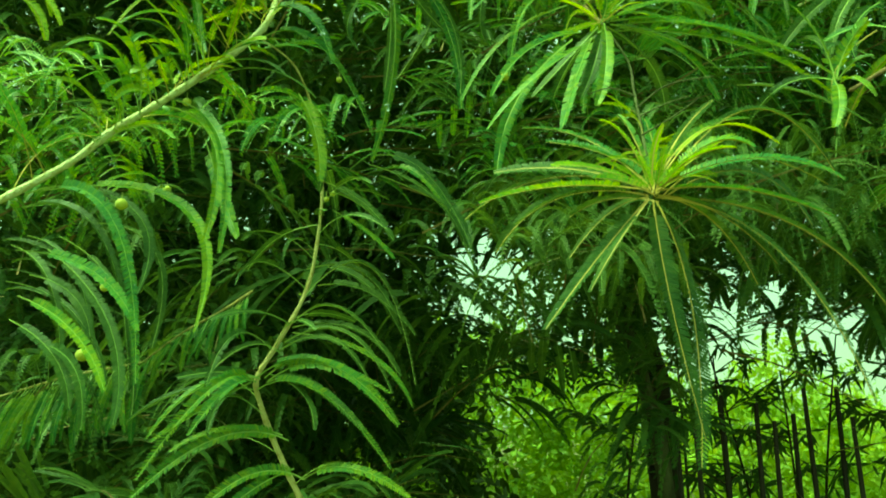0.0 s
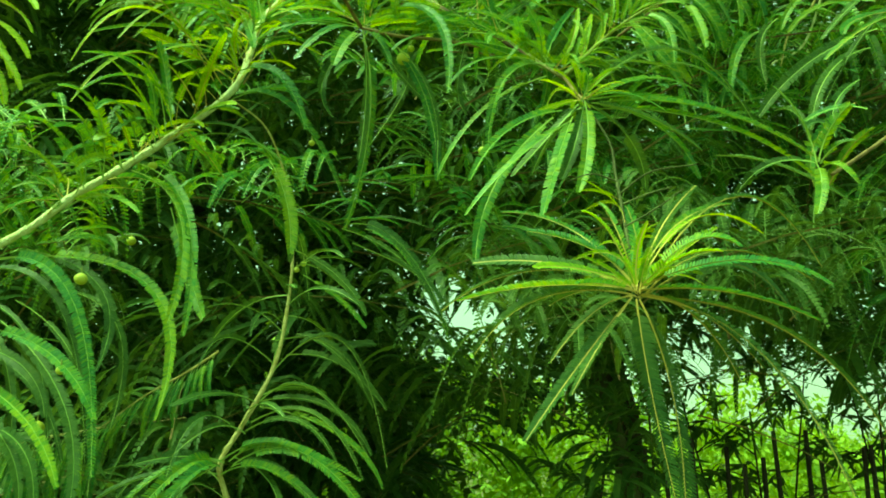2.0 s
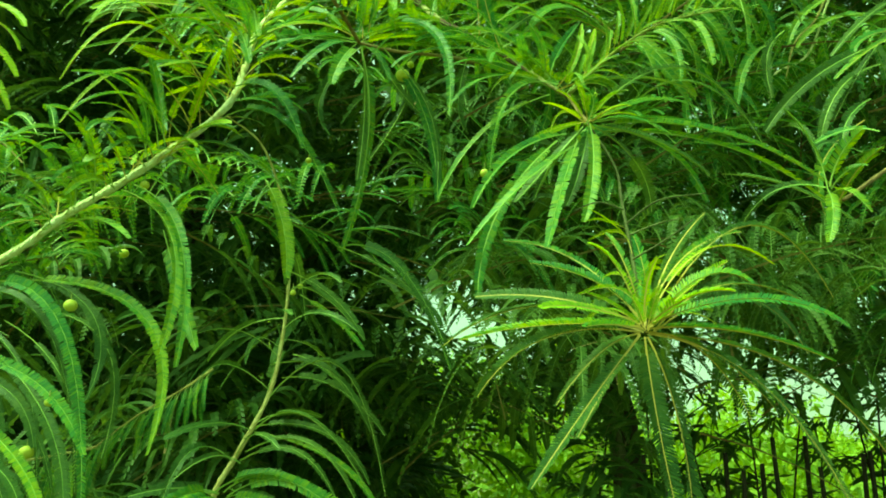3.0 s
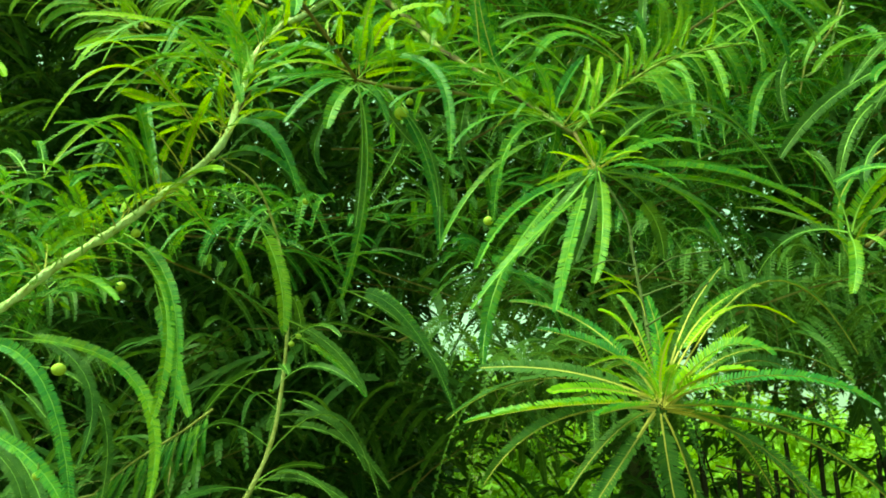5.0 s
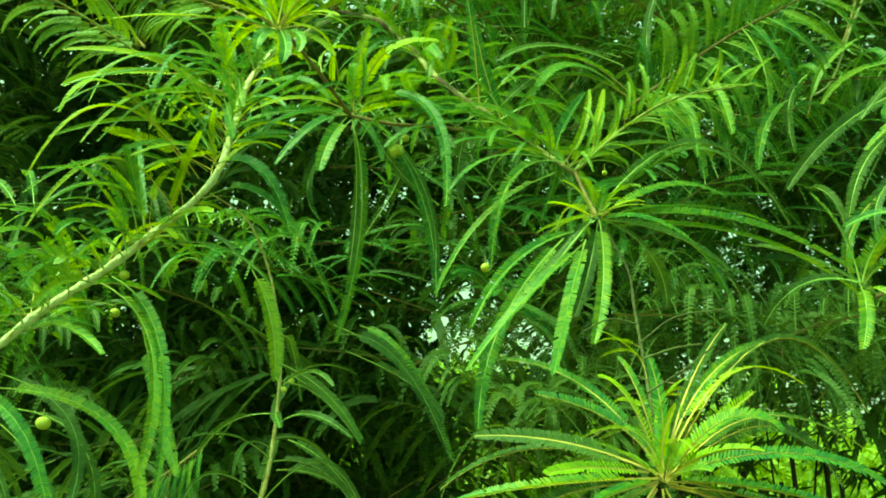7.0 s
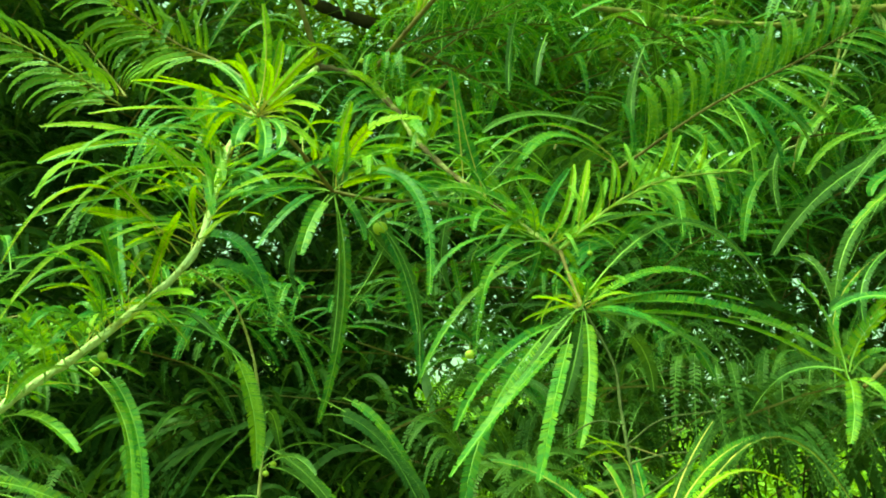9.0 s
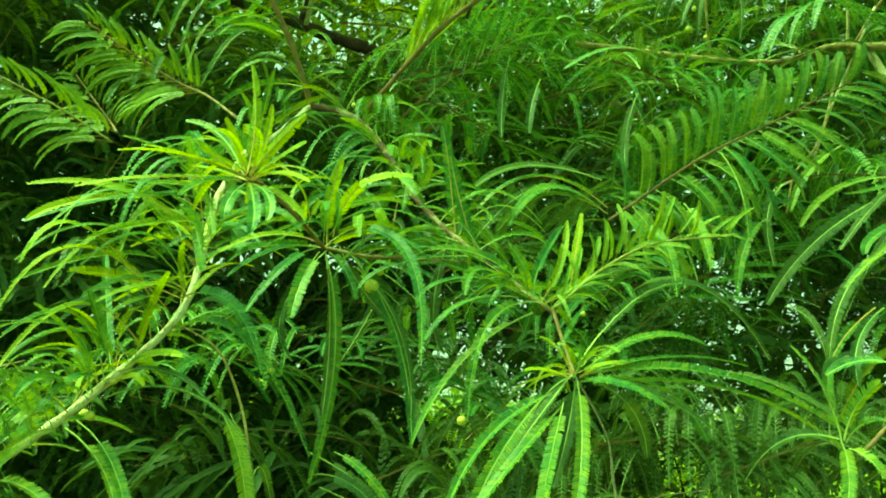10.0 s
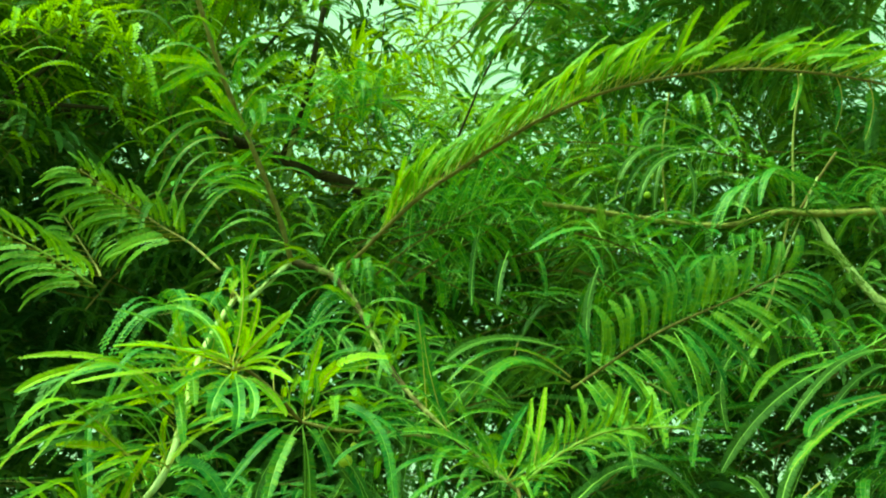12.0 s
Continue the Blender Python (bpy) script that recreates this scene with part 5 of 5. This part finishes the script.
def clearing(c):
    """How open the crowns are at a place, shaped to fit the camera's view: windows low on the right-hand side, a thin
    patch above the fork, and ragged tops.
    """
    x, y, z = c
    u, w = x / y, (z - 1.25) / y - 0.21
    n = noise.noise(Vector((x * 2.2, y * 2.2, z * 2.2))) * 0.5 + noise.noise(Vector((x * 5, y * 5, z * 5))) * 0.25
    gap = (0.32 + 1.0 * n) if u > 0 else (0.12 + 0.6 * n)
    if 0.0 < u + 0.06 * n < 0.16 and (-0.115 if y > 3.7 else -0.07) < w + 0.06 * n < 0.02:
        gap = 1.0
    sill = -0.042 - 0.2 * (u - 0.3) if y > 3.7 else (1.67 - 1.25) / y - 0.21 - 0.12 * (u - 0.3)
    if 0.29 < u + 0.05 * n < 0.6 and w + 0.08 * n < sill:
        gap = 0.92
    if -0.03 < u + 0.05 * n < 0.3 and w + 0.06 * n < (-0.12 if u > 0.13 or y > 3.7 else -0.17):
        gap = 0.96
    if u > 0.1 and n > 0.2:
        gap = max(gap, 0.9)
    uu, ww = (x - 0.01) / (y - 0.1), (z - 2.0) / (y - 0.1)
    if y < 3.7 and -0.16 < uu + 0.06 * n < 0.1 and 0.36 < ww < 0.8:
        gap = max(gap, 0.84 if ww < 0.52 else 0.6)
    if ww > 0.46 and -0.12 < uu < 0.4:
        gap = max(gap, 0.3)
    if (0.05 < uu + 0.05 * n < 0.2 and ww > 0.56) or (uu + 0.05 * n > 0.7 and ww > 0.62):
        gap = 1.0
    if 0.3 < uu < 0.5 and ww > 0.56:
        gap = max(gap, 0.6)
    if y > 3.6 and gap < 0.99 and (w > 0.03 or u < 0.0):
        v = (z - 1.6) / y
        holes = noise.noise(Vector((u * 9, v * 9, 3.0))) + 0.6 * noise.noise(Vector((u * 24, v * 24, 5.0)))
        bright = -0.22 < (x - 0.01) / (y - 0.1) < 0.13 and 0.4 < (z - 2.0) / (y - 0.1) < 0.78
        gap = max(gap, 0.9 if ww < 0.52 else 0.75) if bright else 0.98 if u > 0.12 and holes > 0.36 else min(gap, 0.1)
    return max(gap, view_gap(c), hollow(c))


def behind_limbs(c):
    """The near crown, shaped by view direction to fit the camera: full above and to the right-hand side, open in the
    middle.
    """
    x, y, z = c
    u, w = x / y, (z - 1.25) / y - 0.21
    n = noise.noise(Vector((x * 3, y * 3, z * 3))) * 0.6
    full = (w > 0.08 + 0.1 * n and -0.25 < u < 0.75) or (u > 0.28 and w > 0.02 + 0.1 * n)
    return max(0.35 + n if full else 0.96, view_gap(c))


foliage(tree, 1050, 49, (-1.7, 1.9, 0.9), (1.9, 2.5, 3.1), behind_limbs, 0.2, LEAF, "foliage", 0.0125, 0.7, 26, True)
# low leaves in the darker copy, shade put into the colour
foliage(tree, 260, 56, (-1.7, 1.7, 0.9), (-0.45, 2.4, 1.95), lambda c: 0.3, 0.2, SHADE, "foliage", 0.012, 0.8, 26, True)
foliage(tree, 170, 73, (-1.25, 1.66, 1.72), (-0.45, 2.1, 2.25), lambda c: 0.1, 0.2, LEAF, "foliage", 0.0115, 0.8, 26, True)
foliage(tree, 170, 55, (0.1, 1.85, 1.95), (0.8, 2.35, 2.45), view_gap, 0.2, SHADE, "foliage", 0.0125, 0.8, 24, True)
foliage(tree, 190, 54, (0.6, 1.85, 2.05), (1.3, 2.35, 2.6), view_gap, 0.2, LEAF, "foliage", 0.0125, 0.8, 24, True)
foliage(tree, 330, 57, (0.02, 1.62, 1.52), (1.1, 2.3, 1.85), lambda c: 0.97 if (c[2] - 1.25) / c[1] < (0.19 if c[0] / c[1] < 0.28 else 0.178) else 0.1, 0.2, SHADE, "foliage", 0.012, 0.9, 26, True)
# unseen roof of leaves above the view, added to shade the crowns below
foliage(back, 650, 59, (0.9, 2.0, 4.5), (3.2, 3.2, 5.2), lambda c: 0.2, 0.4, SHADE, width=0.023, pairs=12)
foliage(back, 650, 60, (-2.2, 2.6, 3.0), (-0.3, 3.3, 4.3), clearing, 0.28, LEAF, width=0.0135, pairs=15)
foliage(back, 880, 58, (0.0, 2.3, 2.5), (2.2, 3.0, 3.9), clearing, 0.25, LEAF, "foliage", 0.0135, 0.7, 24, True)
# bulk of the crown in the darker leaf colour, standing in for shade
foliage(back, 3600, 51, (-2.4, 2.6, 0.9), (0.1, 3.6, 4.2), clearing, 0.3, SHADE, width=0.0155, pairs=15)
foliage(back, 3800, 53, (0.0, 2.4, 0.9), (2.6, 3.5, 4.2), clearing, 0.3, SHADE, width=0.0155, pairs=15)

# lighter leaf colour stands in for sun shining through this patch
foliage(back, 300, 69, (-0.42, 2.9, 3.1), (0.25, 3.5, 3.95), view_gap, 0.24, YOUNG_LIT, "foliage", 0.0135, 0.5, 20, True)
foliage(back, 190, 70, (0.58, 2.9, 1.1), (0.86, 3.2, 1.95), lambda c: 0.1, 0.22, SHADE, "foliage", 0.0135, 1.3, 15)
# again the light colour, to paint these leaves as sunlit
foliage(back, 240, 71, (-1.5, 2.45, 2.95), (-0.25, 2.9, 3.9), lambda c: max(view_gap(c), hollow(c)), 0.24, YOUNG_LIT, "foliage", 0.0135, 0.6, 18, True)
foliage(back, 300, 72, (-1.65, 2.6, 3.35), (-0.35, 3.1, 4.4), view_gap, 0.24, LEAF, "foliage", 0.0135, 0.9, 20, True)
# farther leaves, their sunlight likewise put into the colour
foliage(back, 600, 68, (-0.5, 3.8, 3.5), (0.4, 4.4, 4.6), lambda c: 0.2, 0.26, YOUNG_LIT, width=0.014, pairs=15)

far = tagged(new("shade_tree"), "tall green tree with a dense crown, its shade in the leaf colour", "tree")
stem([(-1.6, 5.2, -0.1), (-1.5, 5.1, 1.6), (-1.2, 4.8, 3.2)], 0.11, 0.07, DARK, far, "trunk", "dark bark", 12, 0.1, 61)
# the crown's darkness comes from the shaded leaf colour
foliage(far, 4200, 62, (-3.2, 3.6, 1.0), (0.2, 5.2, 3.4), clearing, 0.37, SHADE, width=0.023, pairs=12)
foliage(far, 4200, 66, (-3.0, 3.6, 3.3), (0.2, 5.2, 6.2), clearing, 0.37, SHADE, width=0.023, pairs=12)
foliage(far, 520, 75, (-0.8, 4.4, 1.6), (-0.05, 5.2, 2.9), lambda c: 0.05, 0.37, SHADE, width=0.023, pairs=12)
far2 = tagged(new("shade_tree"), "tall green tree behind the fence, its lower leaves coloured as shaded", "tree")
stem([(1.3, 5.0, -0.1), (1.24, 4.95, 1.4), (1.0, 4.8, 2.2), (0.95, 4.7, 3.4)], 0.1, 0.07, DARK, far2, "trunk", "dark bark", 12, 0.1, 63)
foliage(far2, 70, 74, (-0.05, 3.9, 1.5), (0.7, 4.35, 1.76), lambda c: 0.1, 0.3, SHADE, "foliage", 0.02, 1.0, 14)
# shaded leaf colour below, plain leaf colour above, as light would fall
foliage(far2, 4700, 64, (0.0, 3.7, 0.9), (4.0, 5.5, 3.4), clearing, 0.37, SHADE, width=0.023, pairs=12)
foliage(far2, 3400, 67, (0.0, 3.7, 3.3), (4.0, 5.5, 6.2), clearing, 0.37, LEAF, width=0.023, pairs=12)


def leaf_mass(parent, count, seed, centre, radii, size, mat, name="foliage", hollow=0.4):
    """A leafy mass of plain pointed leaves, with an uneven outline."""
    rng = rng_of(seed)
    d = unit(rng.normal(0, 1, (count * 2, 3)))
    r = rng.uniform(hollow, 1, (count * 2, 1)) ** 0.5
    bump = np.array([0.8 + 0.45 * noise.noise(Vector(q * 2.3) + Vector((seed, 0, 0))) for q in d])[:, None]
    p = np.array(centre) + d * r * bump * np.array(radii)
    p = p[p[:, 2] > 0.02][:count]
    n = len(p)
    a = unit(rng.normal(0, 1, (n, 3)) + np.array([0, 0, -0.3]))
    s = unit(np.cross(a, rng.normal(0, 1, (n, 3))))
    L = size * rng.uniform(0.6, 1.3, (n, 1))
    V = np.stack([p, p + a * L * 0.45 + s * L * 0.2, p + a * L, p + a * L * 0.45 - s * L * 0.2], 1).reshape(-1, 3)
    F = np.arange(n * 4).reshape(-1, 4)
    return tagged(part(name, mesh_of(name, V, F, [mat]), parent), kind="stuff")


# ---- the sunlit hedge and far trees
random.seed(8)
for i in range(15):
    x = -3.5 + (i % 8) * 1.3 + random.uniform(-0.25, 0.25) + (0.6 if i > 7 else 0)
    y = (7.6 if i < 8 else 10.5) + random.uniform(-0.4, 0.8)
    bush = tagged(new("bush"), "sunlit yellow-green bush behind the fence", "bush", "bushes behind the fence")
    h = (2.45 if x < 2 else 2.1 if x < 3.2 else 1.65) * random.uniform(0.85, 1.05) * (1 if i < 8 else 1.1)
    stem([(x, y, -0.1), (x + 0.1, y, 0.4), (x, y - 0.1, 0.7)], 0.03, 0.01, DARK, bush, "branch", "", 7, 0.1, 70 + i)
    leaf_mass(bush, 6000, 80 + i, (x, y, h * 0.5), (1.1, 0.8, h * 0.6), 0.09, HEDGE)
for i in range(6):
    x = -9 + i * 3.6 + random.uniform(-0.8, 0.8)
    y = 9.5 + random.uniform(0, 3)
    x -= 0.9 if -3 < x < 0 else -1.6 if x > 4 else 0
    t = tagged(new("tree"), "distant dark green leafy tree", "tree", "distant trees")
    stem([(x, y, -0.1), (x + 0.1, y, 2.5), (x, y, 6)], 0.14, 0.06, DARK, t, "trunk", "", 9, 0.1, 90 + i)
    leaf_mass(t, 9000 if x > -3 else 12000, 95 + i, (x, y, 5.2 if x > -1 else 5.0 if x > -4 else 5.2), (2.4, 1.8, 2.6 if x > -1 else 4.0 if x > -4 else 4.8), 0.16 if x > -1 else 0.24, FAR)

# shrubs added where only darkness shows, their dark leaves standing in for shade
for i in range(5):
    x, y = -4.2 + i * 0.95 + random.uniform(-0.2, 0.2), 5.6 + random.uniform(0, 0.9)
    shrub = tagged(new("shrub"), "dark green shrub added to fill the dark under the trees", "shrub", "shrubs under the trees")
    stem([(x, y, -0.1), (x + 0.1, y, 0.5), (x, y - 0.1, 1.2)], 0.03, 0.01, DARK, shrub, "branch", "", 7, 0.1, 110 + i)
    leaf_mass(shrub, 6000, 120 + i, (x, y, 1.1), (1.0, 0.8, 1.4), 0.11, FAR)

# ---- thin saplings by the fence
random.seed(14)
for i in range(8):
    x, y = 1.0 + i * 0.22 + random.uniform(-0.1, 0.1), 4.35 + random.uniform(-0.1, 0.5)
    sap = tagged(new("sapling"), "thin dark sapling with sparse narrow leaves by the fence", "sapling", "saplings by the fence")
    h = random.uniform(1.45, 1.9)
    lean = random.uniform(-0.25, 0.25)
    line = [(x, y, -0.05), (x + lean * 0.3, y, h * 0.5), (x + lean, y + 0.05, h)]
    stem(line, 0.011, 0.004, DARK, sap, "stem", "", 6, 0.1, 140 + i)
    pts = smooth_path(line, 10)
    roots, ways = [], []
    for k in range(9):
        p = Vector(pts[int(len(pts) * random.uniform(0.45, 0.98))])
        a = random.uniform(0, 2 * math.pi)
        q = p + Vector((math.cos(a), math.sin(a) * 0.6, random.uniform(-0.2, 0.6))) * random.uniform(0.15, 0.38)
        stem([p, (p + q) / 2 + Vector((0, 0, 0.03)), q], 0.004, 0.0018, DARK, sap, "twig", "", 5, 0.1, 150 + k)
        for m in range(16):
            roots.append(p.lerp(q, random.uniform(0.3, 1.0)))
            ways.append(Vector((random.uniform(-1, 1), random.uniform(-0.6, 0.6), random.uniform(-1.1, 0.3))))
    r, w = np.array(roots), unit(np.array(ways))
    s = unit(np.cross(w, np.array([0.1, -0.9, 0.3])))
    L = rng_of(160 + i).uniform(0.07, 0.15, (len(r), 1))
    V = np.stack([r, r + w * L * 0.4 + s * 0.009, r + w * L, r + w * L * 0.4 - s * 0.009], 1).reshape(-1, 3)
    tagged(part("leaves", mesh_of("leaves", V, np.arange(len(V)).reshape(-1, 4), [SHADE]), sap), kind="stuff")

# ---- the fence
fence = tagged(new("fence"), "dark weathered fence of upright palings", "fence")
random.seed(9)
for i in range(26):
    bm = bmesh.new()
    h = 1.38 + random.uniform(-0.12, 0.08)
    bmesh.ops.create_cube(bm, size=1)
    for v in bm.verts:
        top = v.co.z > 0
        k = 0.55 if top else 1
        v.co = Vector((v.co.x * 0.03 * k, v.co.y * 0.02, h if top else 0))
    bmesh.ops.bevel(bm, geom=bm.edges, offset=0.003, segments=1, affect="EDGES")
    me = bpy.data.meshes.new("paling")
    bm.to_mesh(me)
    bm.free()
    me.materials.append(FENCE)
    ob = part("paling", me, fence)
    ob.matrix_basis = pose(1.15 + i * 0.108 + random.uniform(-0.02, 0.02), 4.05 + 0.01 * random.random(), 0, random.uniform(-2, 2), random.uniform(-2.5, 2.5), random.uniform(-8, 8))
for z in (0.4,):
    stem([(1.1, 4.085, z), (2.5, 4.085, z + 0.015), (4.0, 4.085, z - 0.01)], 0.02, 0.02, FENCE, fence, "rail", "", 6, 0.08, 99)
